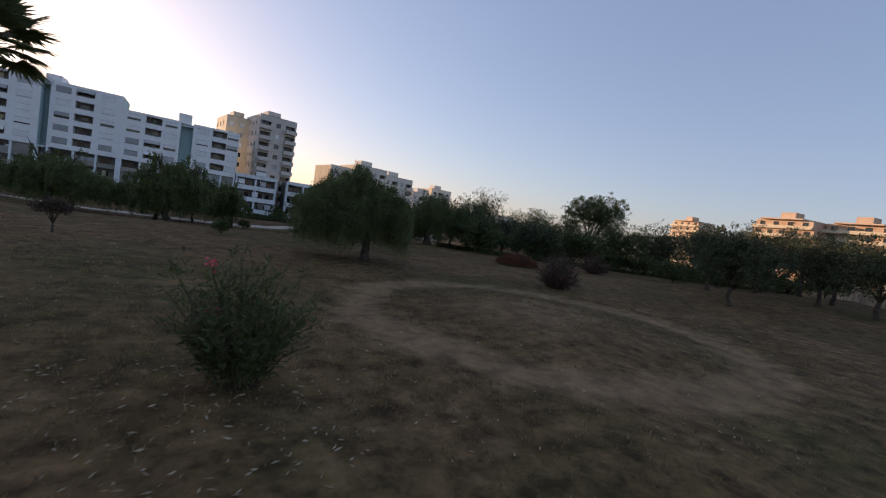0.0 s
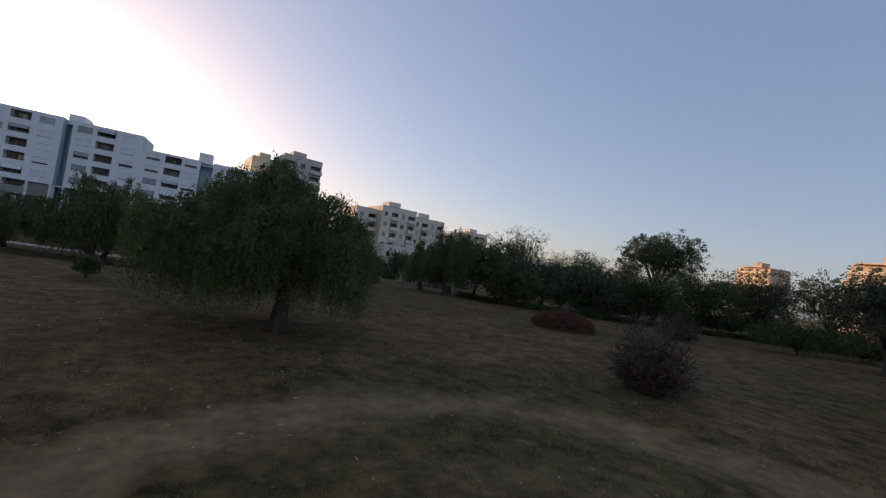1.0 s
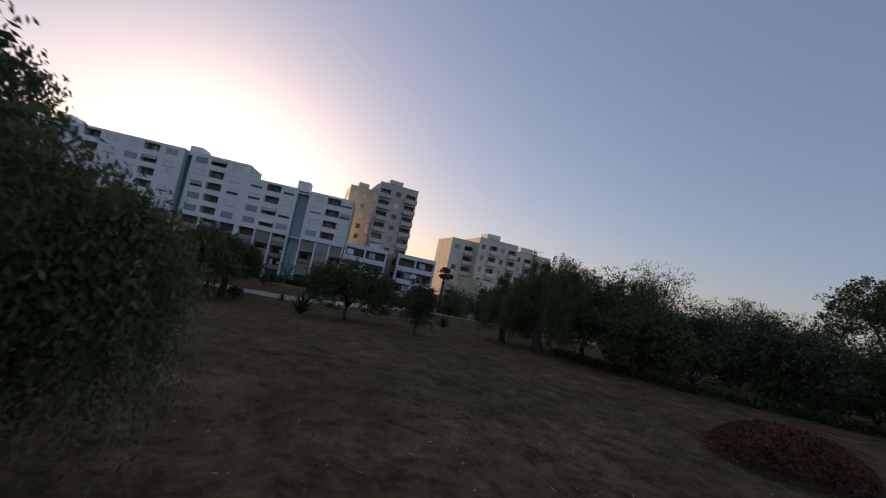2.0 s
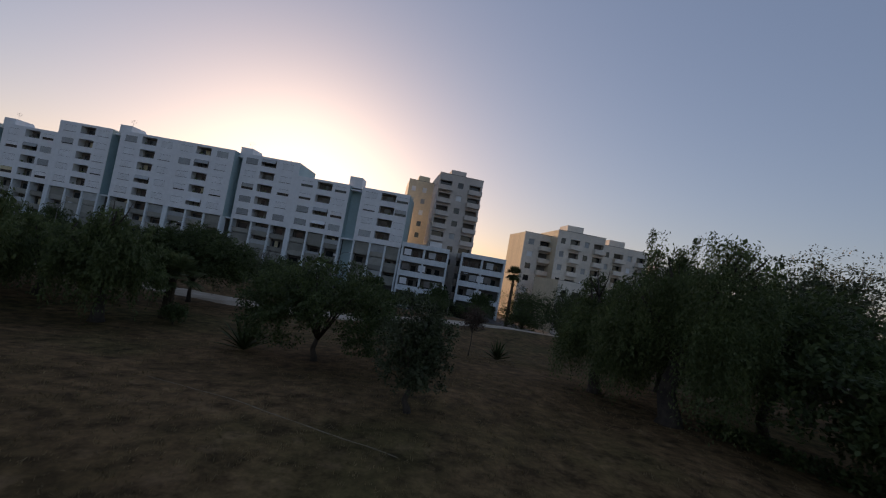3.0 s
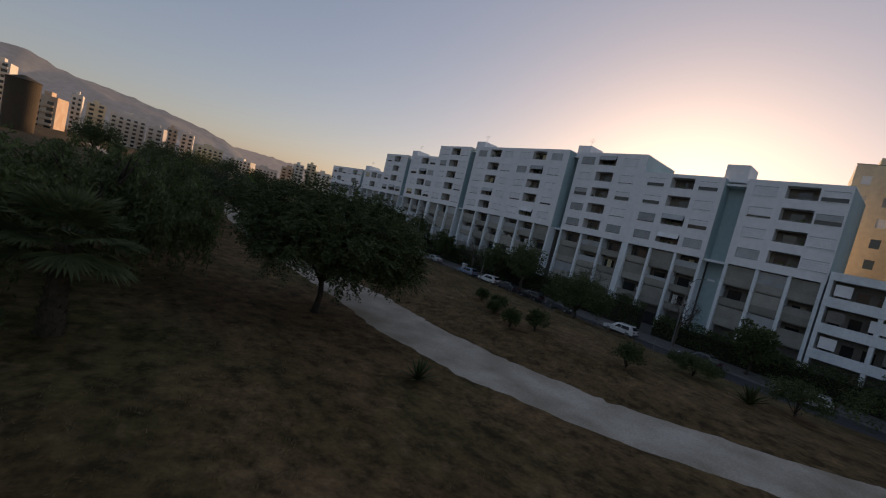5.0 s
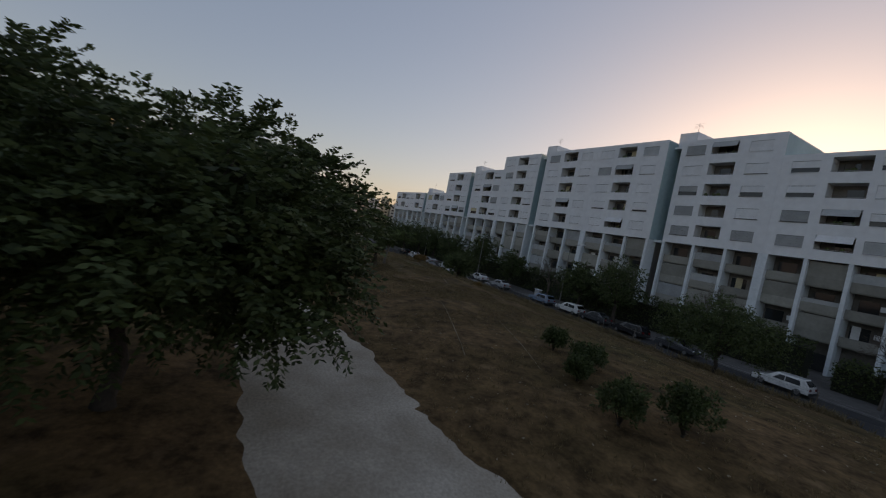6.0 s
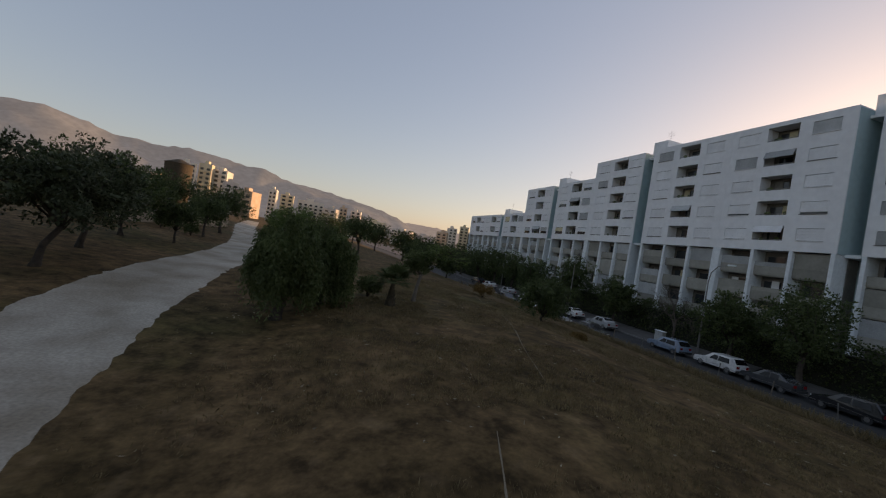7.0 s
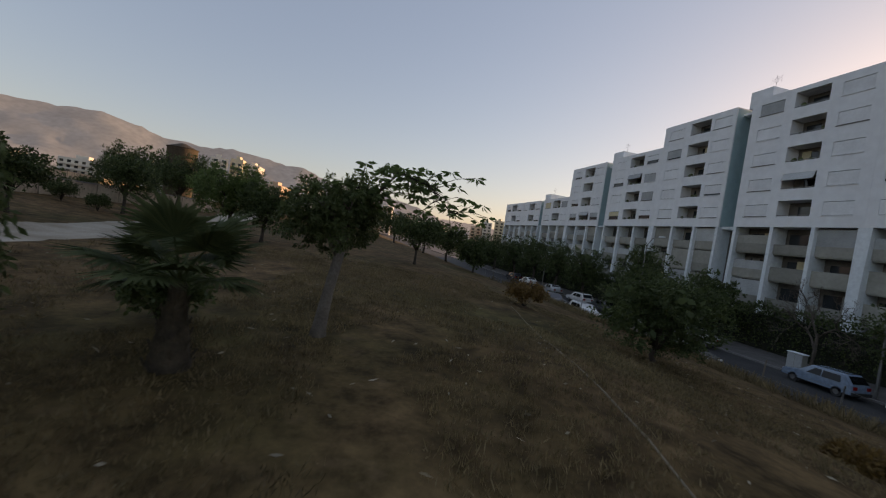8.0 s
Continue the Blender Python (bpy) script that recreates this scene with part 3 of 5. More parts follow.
# ---- tower and neighbours ----
def balcony_block(name, x, y, z, rz, w, d, floors, wall_m, bays, seed, fl=3.0, side_m=None, label="", roof_box=True, group="", flank=True):
    """Block of flats: wall with window openings, projecting balconies in the given bays, flat roof with parapet."""
    rng = random.Random(seed)
    u = empty(name, x, y, z, rz)
    h = floors * fl + 0.9
    holes = []
    n = len(bays)
    bw = w / n
    for i in range(floors):
        for k, kind in enumerate(bays):
            c = -w / 2 + (k + 0.5) * bw
            ww = bw * (0.4 if kind == "b" else 0.19)
            holes.append((c - ww, c + ww, i * fl + (0.15 if kind == "b" else 1.0), i * fl + 2.4, kind))
    bm = bmesh.new()
    pierced(bm, -w / 2, w / 2, 0, h, 0, [q[:4] + ((1.5,) if q[4] == "b" else ()) for q in holes], 0.3)
    for q in (((-w / 2, d, 0), (-w / 2, d, h), (w / 2, d, h), (w / 2, d, 0)), ((-w / 2, 0, h), (w / 2, 0, h), (w / 2, d, h), (-w / 2, d, h))):
        bm.faces.new([bm.verts.new(p) for p in q])
    part("wall", bm, wall_m, u)
    sw = max(2, int(d / 3.5))
    for s in (-1, 1):
        bm = bmesh.new()
        sh = [(1.2 + k * (d - 2) / sw, 2.3 + k * (d - 2) / sw, i * fl + 1.0, i * fl + 2.3) for i in range(floors) for k in range(sw if flank or s > 0 else 0)]
        pierced(bm, 0, d, 0, h, 0, sh, 0.25)
        bmesh.ops.transform(bm, matrix=pose(s * w / 2, 0 if s > 0 else d, 0, 0, 0, 90 if s > 0 else -90), verts=bm.verts)
        part("side_wall", bm, side_m or wall_m, u)
        for a, b, c, e in sh:
            x0, y0 = (s * (w / 2 - 0.25), a) if s > 0 else (s * (w / 2 - 0.25), d - b)
            boxes("window", [(x0 - 0.02, x0 + 0.02, y0, y0 + b - a, c, e)], M_GLASS if rng.random() < 0.6 else M_SHUTG, u)
    for a, b, c, e, kind in holes:
        q = 1.4 if kind == "b" else 0.22
        # balcony bays: half the panes are back panels in the shade-darkened wall colour
        boxes("window", [(a, b, q, q + 0.05, c, e)], rng.choice((M_GLASS, M_INSIDE)) if kind == "b" else M_GLASS if rng.random() < 0.4 else rng.choice((M_SHUT, M_SHUTG)), u)
        if kind == "b":
            m = (a + b) / 2
            bal = boxes("balcony", [(m - bw * 0.46, m + bw * 0.46, -1.3, 0, c - 0.3, c - 0.1), (m - bw * 0.46, m + bw * 0.46, -1.4, -1.28, c - 0.3, c + 0.85),
                                    (m - bw * 0.46, m - bw * 0.46 + 0.1, -1.28, 0, c - 0.1, c + 0.85), (m + bw * 0.46 - 0.1, m + bw * 0.46, -1.28, 0, c - 0.1, c + 0.85)], wall_m, u)
            if rng.random() < 0.22:
                boxes("blind", [(m - bw * 0.4, m + bw * 0.4, -1.2, -1.15, c + 1.3, c + 2.5)], rng.choice((M_SHUT, M_INSIDE, M_SHUTG)), bal)
    if roof_box:
        boxes("roof_box", [(-w * 0.2, w * 0.15, d * 0.3, d * 0.7, h, h + 2.2)], wall_m, u)
    boxes("coping", [(-w / 2 - 0.06, w / 2 + 0.06, -0.06, 0.12, h, h + 0.1)], M_KERB, u)
    return tagged(u, label, "apartment building", group)


balcony_block("apartment_tower", 52.2, 8.6, Z0, 10, 11.3, 14, 10, M_TOWER, "bwb", 31, 3.24, M_TOWER, "weathered grey-brown concrete tower with stacked balconies")
# rear wing: its colour already carries the yellow of the low sun
balcony_block("rear_tower_wing", 42.6, 17.5, Z0, 10, 9.0, 13, 10, M_TOWERY, "www", 33, 3.12, M_TOWERY, "rear wing of the tower with low sunlight put into its ochre colour")


def terrace_block(xa, xb, y, floors, seed):
    """Low front block with ribbon balconies between broad white bands."""
    rng = random.Random(seed)
    w = xb - xa
    u = empty("balcony_building", (xa + xb) / 2, y, Z0)
    fl = 3.34
    h = floors * fl + 0.3
    # wall behind the ribbon balconies, shade included in its dark colour
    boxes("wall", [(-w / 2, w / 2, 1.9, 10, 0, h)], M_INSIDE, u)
    boxes("roof", [(-w / 2, w / 2, -0.1, 10, h, h + 0.3)], M_TOWER, u)
    for s in (-w / 2, -w * 0.04, w / 2 - 0.45):
        boxes("pier", [(s, s + 0.45, -0.12, 1.9, 0, h)], M_COLUMN, u)
    for i in range(1, floors + 1):
        z = i * fl - 0.3
        boxes("parapet", [(-w / 2, w / 2, -0.2, -0.02, z, z + (1.25 if i < floors else 1.0)), (-w / 2, w / 2, -0.02, 1.9, z, z + 0.2)], M_COLUMN if i < floors + 1 else M_WHITE, u)
        for k in range(5):
            a = -w / 2 + 0.8 + k * (w - 1.6) / 5
            if i < floors:
                boxes("window", [(a, a + (w - 1.6) / 5 * 0.6, 1.84, 1.89, z + 0.6, z + 2.5)], M_GLASS, u)
                if rng.random() < 0.5:
                    boxes("blind", [(a, a + 1.6, 0.02, 0.06, z + 1.5, z + 2.9)], rng.choice((M_SHUT, M_SHUTG, M_INSIDE)), u)
    return tagged(u, "low block with ribbon balconies behind pale concrete parapets", "apartment block", "balcony blocks")


terrace_block(41.3, 52.4, -0.3, 4, 41)
terrace_block(55.2, 65.5, -0.3, 4, 42)

# ---- plants ----
def leaves_mesh(name, pos, axis, length, width, material, parent, label="", rng=None, kind=""):
    """One mesh of many separate rhombic leaves: pos (n,3), axis (n,3) unit directions."""
    n = len(pos)
    side = np.cross(axis, rng.normal(size=(n, 3)))
    side /= np.linalg.norm(side, axis=1)[:, None] + 1e-9
    l, w = np.broadcast_to(length, n)[:, None], np.broadcast_to(width, n)[:, None]
    fold = np.cross(axis, side) * w * 0.25
    v = np.stack([pos, pos + axis * l * 0.5 + side * w * 0.5 + fold, pos + axis * l, pos + axis * l * 0.5 - side * w * 0.5 + fold], 1).reshape(-1, 3)
    me = bpy.data.meshes.new(name)
    me.vertices.add(4 * n)
    me.vertices.foreach_set("co", v.ravel())
    me.loops.add(4 * n)
    me.loops.foreach_set("vertex_index", np.arange(4 * n))
    me.polygons.add(n)
    me.polygons.foreach_set("loop_start", np.arange(n) * 4)
    me.update(calc_edges=True)
    ob = obj(name, me, material, parent, label)
    if kind:
        ob["kind"] = kind
    return ob


def unit_vectors(rng, n):
    v = rng.normal(size=(n, 3))
    return v / np.linalg.norm(v, axis=1)[:, None]


def trunk_and_limbs(parent, lobes, h0, r0, rng, bark, lean=(0, 0), forks=1):
    """Tapered bent trunk to the fork height, limbs running on into the crown's lobes."""
    bm = bmesh.new()
    top = Vector((lean[0], lean[1], h0))
    pts = [Vector((0, 0, -0.15)), Vector((lean[0] * 0.1, lean[1] * 0.1, h0 * 0.12)), Vector((lean[0] * 0.3 + rng.normal() * r0 * 0.6, lean[1] * 0.3 + rng.normal() * r0 * 0.6, h0 * 0.5)), top]
    tube(bm, pts, [r0 * 1.7, r0 * 1.15, r0 * 0.9, r0 * 0.8], 9)
    for c in lobes:
        c = Vector(c)
        mid = top.lerp(c, 0.5) + Vector((rng.normal() * 0.12, rng.normal() * 0.12, 0.12))
        tube(bm, [top - Vector((0, 0, 0.15)), mid, c], [r0 * 0.5, r0 * 0.3, r0 * 0.1], 6)
        for _ in range(2):
            e = c + Vector(rng.normal(size=3)) * 0.08 * (c - top).length
            tube(bm, [mid.lerp(c, 0.4), mid.lerp(e, 0.75), e], [r0 * 0.18, r0 * 0.11, r0 * 0.03], 4)
    return part("trunk", bm, bark, parent, smooth=True)


def crown_lobes(rng, n, w, z0, z1, flat=0.0, size=0.46):
    """Centres and radii of the clumps of foliage that fill an uneven crown, w wide from z0 to z1, fuller below than above."""
    a, c = w / 2, (z1 - z0) / 2
    m = (z0 + z1) / 2
    base = min(a, c) * size
    n = max(n, min(60, int(1.15 * (a * a + 2 * a * c) / base ** 2)))
    out = []
    for k in range(n):
        u = 1 - 2 * (k + 0.5) / n
        th = k * 2.399 + rng.uniform(-0.4, 0.4)
        e = 2.0 if u > 0 else 3.2
        s = (1 - abs(u) ** e) ** (1 / e)
        r = base * rng.uniform(0.7, 1.2)
        q = rng.uniform(0.82, 1.1) if k % 4 else rng.uniform(0.35, 0.7)
        rad = max(0.0, a * q - r * 0.9)
        out.append(((math.cos(th) * s * rad, math.sin(th) * s * rad, m + u * max(0.0, c * min(q, 1.05) - r * 0.9) - flat * c * s * s), r))
    return out


def inner_leaves(rng, lob, P, A, S, per=70, squash=1.0, size=0.42, reach=0.64):
    """Broad shaded leaves deep inside every clump, which keep the daylight out."""
    for c, r in lob:
        d = unit_vectors(rng, per) * (rng.uniform(0, 1, per) ** 0.5)[:, None] * reach * r
        d[:, 2] *= squash
        P.append(np.array(c) + d)
        A.append(unit_vectors(rng, per))
        S.append(np.full(per, size) * min(r, 0.8) * rng.uniform(0.7, 1.2, per))


def pepper_tree(x, y, h, w, seed, n_strand=1300, trunk_h=0.28, skirt=0.1, label="weeping pepper tree with drooping grey-green foliage and a dark trunk", lean=(0, 0), leaf=1.0, core=36, peak=0.0, off=(0, 0)):
    """Weeping tree: curtains of fine leaves hanging from rounded clumps."""
    rng = np.random.default_rng(seed)
    t = empty("pepper_tree", x, y, ground_z(x, y))
    lob = crown_lobes(rng, 18, w, h * 0.24, h * 0.93, 0.12, 0.42)
    # a few leading shoots make the outline uneven
    for _ in range(4):
        a, q = rng.uniform(0, math.tau), rng.uniform(0.05, 0.3) * w
        lob.append(((math.cos(a) * q, math.sin(a) * q, h * rng.uniform(0.76, 0.9)), min(w * 0.08, h * 0.08)))
    if peak:
        lob[:0] = [((0, 0, h * 0.86), peak), ((peak * 0.7, -0.3, h * 0.74), peak * 1.1), ((-peak * 0.8, 0.4, h * 0.72), peak)]
    lob = [((c[0] + off[0], c[1] + off[1], c[2]), r) for c, r in lob]
    trunk_and_limbs(t, [c for c, r in lob[:10]] + [c for c, r in lob[-2:]], h * trunk_h, 0.042 * h, rng, M_BARK, lean)
    P, A, S = [], [], []
    area = sum(r * r for c, r in lob)
    k = 14
    q = np.linspace(0, 1, k)[None, :, None]
    for c, r in lob:
        n = int(n_strand * r * r / area)
        d = unit_vectors(rng, n)
        d[:, 2] = np.abs(d[:, 2]) * 1.15 - 0.35
        # strands hang in tassels that start close together
        tas = rng.integers(0, max(1, n // 7), n)
        d = d[tas] * 0.8 + d * 0.2
        s = np.array(c) + d * r * 1.05 * rng.uniform(0.55, 1.0, n)[:, None]
        room = np.maximum(0.25, s[:, 2] - h * skirt * rng.uniform(0.3, 3.0, n))
        out_far = np.hypot(s[:, 0], s[:, 1]) / (w / 2)
        ln = rng.uniform(0.8, 1.0, n) * rng.uniform(0.38, 1.1, max(1, n // 7))[tas] * np.minimum(h * (0.2 + 0.5 * np.clip(out_far, 0, 1)), room)
        st = s[:, None, :] + np.stack([d[:, 0] * 0.12, d[:, 1] * 0.12, d[:, 0] * 0], 1)[:, None, :] * q
        st = st + np.array([0, 0, -1]) * ln[:, None, None] * q ** 1.2 + rng.normal(size=(n, k, 3)) * 0.05
        P.append(st.reshape(-1, 3))
        ax = rng.normal(size=(n, k, 3)) * 0.5 + np.stack([d[:, 0] * 0.3, d[:, 1] * 0.3, d[:, 0] * 0 - 0.9], 1)[:, None, :]
        A.append((ax / np.linalg.norm(ax, axis=2)[:, :, None]).reshape(-1, 3))
        S.append(rng.uniform(0.11, 0.22, n * k) * leaf)
    inner_leaves(rng, lob[:-4], P, A, S, core, 1.0, 0.3, 0.55)
    P, A, S = np.concatenate(P), np.concatenate(A), np.concatenate(S)
    P[:, 2] = np.maximum(P[:, 2], 0.06)
    leaves_mesh("crown", P, A, S, S * rng.uniform(0.28, 0.42, len(P)) * np.where(S > 0.24 * leaf, 1.7, 1.0), M_PEPPER, t, rng=rng)
    return tagged(t, label, "tree", "pepper trees")


def leafy_tree(name, x, y, h, w, seed, leaf, bark=None, n=9000, size=0.16, trunk_h=0.3, spread=0.5, label="", category="tree", group="", lobes=11, droop=0.0, lean=(0, 0), r0=None, low=0.36, aspect=0.5, core=24):
    """Broad tree or shrub: lobes of many single leaves with gaps between them."""
    rng = np.random.default_rng(seed)
    t = empty(name, x, y, ground_z(x, y))
    lob = crown_lobes(rng, lobes + 5, w, h * low, h * 0.98)
    trunk_and_limbs(t, [c for c, r in lob[:11]], h * trunk_h, r0 or 0.026 * h, rng, bark or M_BARK, lean)
    P, A, S = [], [], []
    twigs = 34
    area = sum(r * r for c, r in lob)
    for c, r in lob:
        per = max(2, int(n * r * r / area / twigs))
        for d in unit_vectors(rng, twigs):
            e = np.array(c) + d * r * np.array([1.05, 1.05, 0.95]) * rng.uniform(0.5, 1.08)
            b = unit_vectors(rng, per) * (rng.uniform(0, 1, per) ** 0.6)[:, None]
            P.append(e + b * max(0.26 * r, 0.08) * np.array([1.1, 1.1, 0.75]))
            ax = rng.normal(size=(per, 3)) + d * 0.9 + np.array([0, 0, 0.25 - droop])
            A.append(ax / np.linalg.norm(ax, axis=1)[:, None])
            S.append(rng.uniform(0.7, 1.3, per) * size)
    inner_leaves(rng, lob, P, A, S, core)
    P, A, S = np.concatenate(P), np.concatenate(A), np.concatenate(S)
    P[:, 2] = np.maximum(P[:, 2], 0.1)
    leaves_mesh("crown", P, A, S, rng.uniform(0.7, 1.2, len(P)) * S * aspect, leaf, t, rng=rng)
    return tagged(t, label, category, group)


def pinnate_tree(x, y, h, w, seed, n_spray=650, label="", trunk_h=0.3, leaf=None, low=0.4, lean=(0, 0), bark=None, size=0.13, name="pinnate_tree", core=40, r0=None):
    """Tree whose foliage stands in flat feathered sprays on long twigs."""
    rng = np.random.default_rng(seed)
    t = empty(name, x, y, ground_z(x, y))
    lob = crown_lobes(rng, 18, w, h * low, h * 0.98, size=0.4)
    trunk_and_limbs(t, [c for c, r in lob[:12]], h * trunk_h, r0 or 0.024 * h, rng, bark or M_BARK, lean)
    P, A, S = [], [], []
    area = sum(r * r for c, r in lob)
    k = 9
    q = np.linspace(0.1, 1, k)[None, :, None]
    for c, r in lob:
        n = max(3, int(n_spray * r * r / area))
        d = unit_vectors(rng, n)
        d[:, 2] = d[:, 2] * 0.6 + 0.12
        d /= np.linalg.norm(d, axis=1)[:, None]
        s = np.array(c) + d * r * rng.uniform(0.5, 1.0, n)[:, None]
        ln = (rng.uniform(0.35, 0.7, n) * min(1.0, w * 0.1))[:, None, None]
        sd = np.cross(d, [0, 0, 1])
        sd /= np.linalg.norm(sd, axis=1)[:, None] + 1e-6
        stem = s[:, None, :] + d[:, None, :] * ln * q + np.array([0, 0, -0.35]) * ln * q ** 2
        for sgn in (-1, 1):
            P.append((stem + rng.normal(size=(n, k, 3)) * 0.02).reshape(-1, 3))
            ax = sd[:, None, :] * sgn + d[:, None, :] * 0.5 + np.array([0, 0, -0.2]) + rng.normal(size=(n, k, 3)) * 0.18
            A.append((ax / np.linalg.norm(ax, axis=2)[:, :, None]).reshape(-1, 3))
            S.append(rng.uniform(0.8, 1.3, n * k) * size * 1.7)
    if core:
        inner_leaves(rng, lob, P, A, S, core)
    P, A, S = np.concatenate(P), np.concatenate(A), np.concatenate(S)
    leaves_mesh("crown", P, A, S, rng.uniform(0.38, 0.5, len(P)) * S, leaf or M_BRIGHT, t, rng=rng)
    return tagged(t, label, "tree", "pinnate trees")


def oleander(x, y, h, w, seed, leaf, label, flowers=14, name="oleander_bush", n_stem=120, dome=False):
    """Shrub of many upright canes with narrow leaves along them and a few blossoms at their ends."""
    rng = np.random.default_rng(seed)
    t = empty(name, x, y, ground_z(x, y))
    bm = bmesh.new()
    P, A, F = [], [], []
    for i in range(n_stem):
        a, q = rng.uniform(0, math.tau), math.sqrt(rng.uniform(0, 1))
        d = np.array([math.cos(a) * q * w * 0.5, math.sin(a) * q * w * 0.5, h * (1 - 0.35 * q * q) * rng.uniform(0.5, 1.05)])
        b = np.array([math.cos(a) * q * 0.14 * w, math.sin(a) * q * 0.14 * w, -0.05])
        if not dome and i % 4 == 0:
            # loose side sprays stand out of the outline
            d = np.array([math.cos(a) * w * rng.uniform(0.5, 0.68), math.sin(a) * w * rng.uniform(0.5, 0.68), h * rng.uniform(0.35, 0.98)])
        if dome:
            # canes fan out to a low rounded bush that reaches the grass
            phi, k = math.radians(86) * q, rng.uniform(0.62, 1.08)
            d = np.array([math.cos(a) * math.sin(phi) * w * 0.5 * k, math.sin(a) * math.sin(phi) * w * 0.5 * k, 0.12 + h * math.cos(phi) * k])
        mid = b * 0.6 + d * 0.5 + np.array([0, 0, 0.1 * h])
        if i % 3 == 0:
            tube(bm, [tuple(b), tuple(mid), tuple(d)], [0.018, 0.012, 0.005], 4)
        k = 40
        u = rng.uniform(0.12, 1, k)[:, None]
        c = (1 - u) ** 2 * b + 2 * u * (1 - u) * mid + u * u * d
        P.append(c + rng.normal(size=(k, 3)) * 0.035)
        ax = rng.normal(size=(k, 3)) * 0.75 + (d - b) / np.linalg.norm(d - b) * 0.9
        A.append(ax / np.linalg.norm(ax, axis=1)[:, None])
        if i < flowers:
            for _ in range(10):
                F.append(d + rng.normal(size=3) * 0.05)
    part("stem", bm, M_BARK, t)
    P, A = np.concatenate(P), np.concatenate(A)
    leaves_mesh("foliage", P, A, rng.uniform(0.11, 0.24, len(P)), rng.uniform(0.022, 0.042, len(P)), leaf, t, rng=rng)
    if F:
        F = np.array(F)
        leaves_mesh("blossoms", F, unit_vectors(rng, len(F)), 0.07, 0.06, M_FLOWER, t, "deep pink blossoms", rng=rng)
    return tagged(t, label, "bush", "oleanders")


def fan_leaf(bm, rng, base, out, up, size, blades=30):
    """A stalk and a half disc of stiff pointed segments."""
    base, out, up = Vector(base), Vector(out).normalized(), Vector(up)
    tip = base + out * size * 0.8 + up * size * 0.08
    tube(bm, [base, base.lerp(tip, 0.5) + Vector((0, 0, 0.06 * size)), tip], [0.022, 0.016, 0.012], 4)
    side = out.cross(Vector((0, 0, 1)))
    if side.length < 0.1:
        side = Vector((1, 0, 0))
    side.normalize()
    nrm = side.cross(out).normalized()
    for k in range(blades):
        a = (k / (blades - 1) - 0.5) * math.radians(215)
        d = (out * math.cos(a) + side * math.sin(a)).normalized()
        ln = size * (0.75 + 0.25 * math.cos(a)) * rng.uniform(0.9, 1.05)
        wd = ln * 0.062
        p = Vector((-d.y, d.x, 0)) if abs(d.z) < 0.9 else side
        p = nrm.cross(d).normalized()
        drop = Vector((0, 0, -0.13 * ln * rng.uniform(0.4, 1.6)))
        a0, a1, a2, a3 = tip, tip + d * ln * 0.5 + p * wd, tip + d * ln + drop, tip + d * ln * 0.5 - p * wd
        up_fold = nrm * wd * 0.5
        v = [bm.verts.new(q) for q in (a0, a1 + up_fold, a2, a3 + up_fold, tip + d * ln * 0.55)]
        bm.faces.new((v[0], v[1], v[4]))
        bm.faces.new((v[1], v[2], v[4]))
        bm.faces.new((v[0], v[4], v[3]))
        bm.faces.new((v[4], v[2], v[3]))


def fan_palm(x, y, trunk_h, r, size, seed, label, n=26, up_most=75.0, low_most=-28.0, taper=1.25):
    rng = np.random.default_rng(seed)
    t = empty("fan_palm", x, y, ground_z(x, y))
    bm = bmesh.new()
    k = max(4, int(trunk_h / 0.14))
    tube(bm, [(0, 0, -0.1 + (trunk_h + 0.1) * i / k) for i in range(k + 1)], [r * (taper - (taper - 0.75) * i / k) * (1 + 0.06 * (i % 2)) for i in range(k + 1)], 10)
    for i in range(int(trunk_h * 34)):
        a, z = i * 2.4, trunk_h * (i + 1) / (trunk_h * 34)
        d = Vector((math.cos(a), math.sin(a), 0))
        rr = r * (taper - (taper - 0.75) * z / trunk_h)
        tube(bm, [d * rr * 0.85 + Vector((0, 0, z - 0.12)), d * (rr * 1.25) + Vector((0, 0, z + 0.02))], [0.035, 0.012], 4)
    part("trunk", bm, M_PALM_DRY, t)
    for i in range(n):
        q = i / (n - 1)
        el = radians(up_most - (up_most - low_most) * q + rng.uniform(-6, 6))
        a = i * 2.399
        out = (math.cos(a) * math.cos(el), math.sin(a) * math.cos(el), math.sin(el))
        bm = bmesh.new()
        fan_leaf(bm, rng, (0, 0, trunk_h), out, (0, 0, 1), size * rng.uniform(0.85, 1.1))
        part("frond", bm, M_PALM, t)
    return tagged(t, label, "palm", "fan palms")


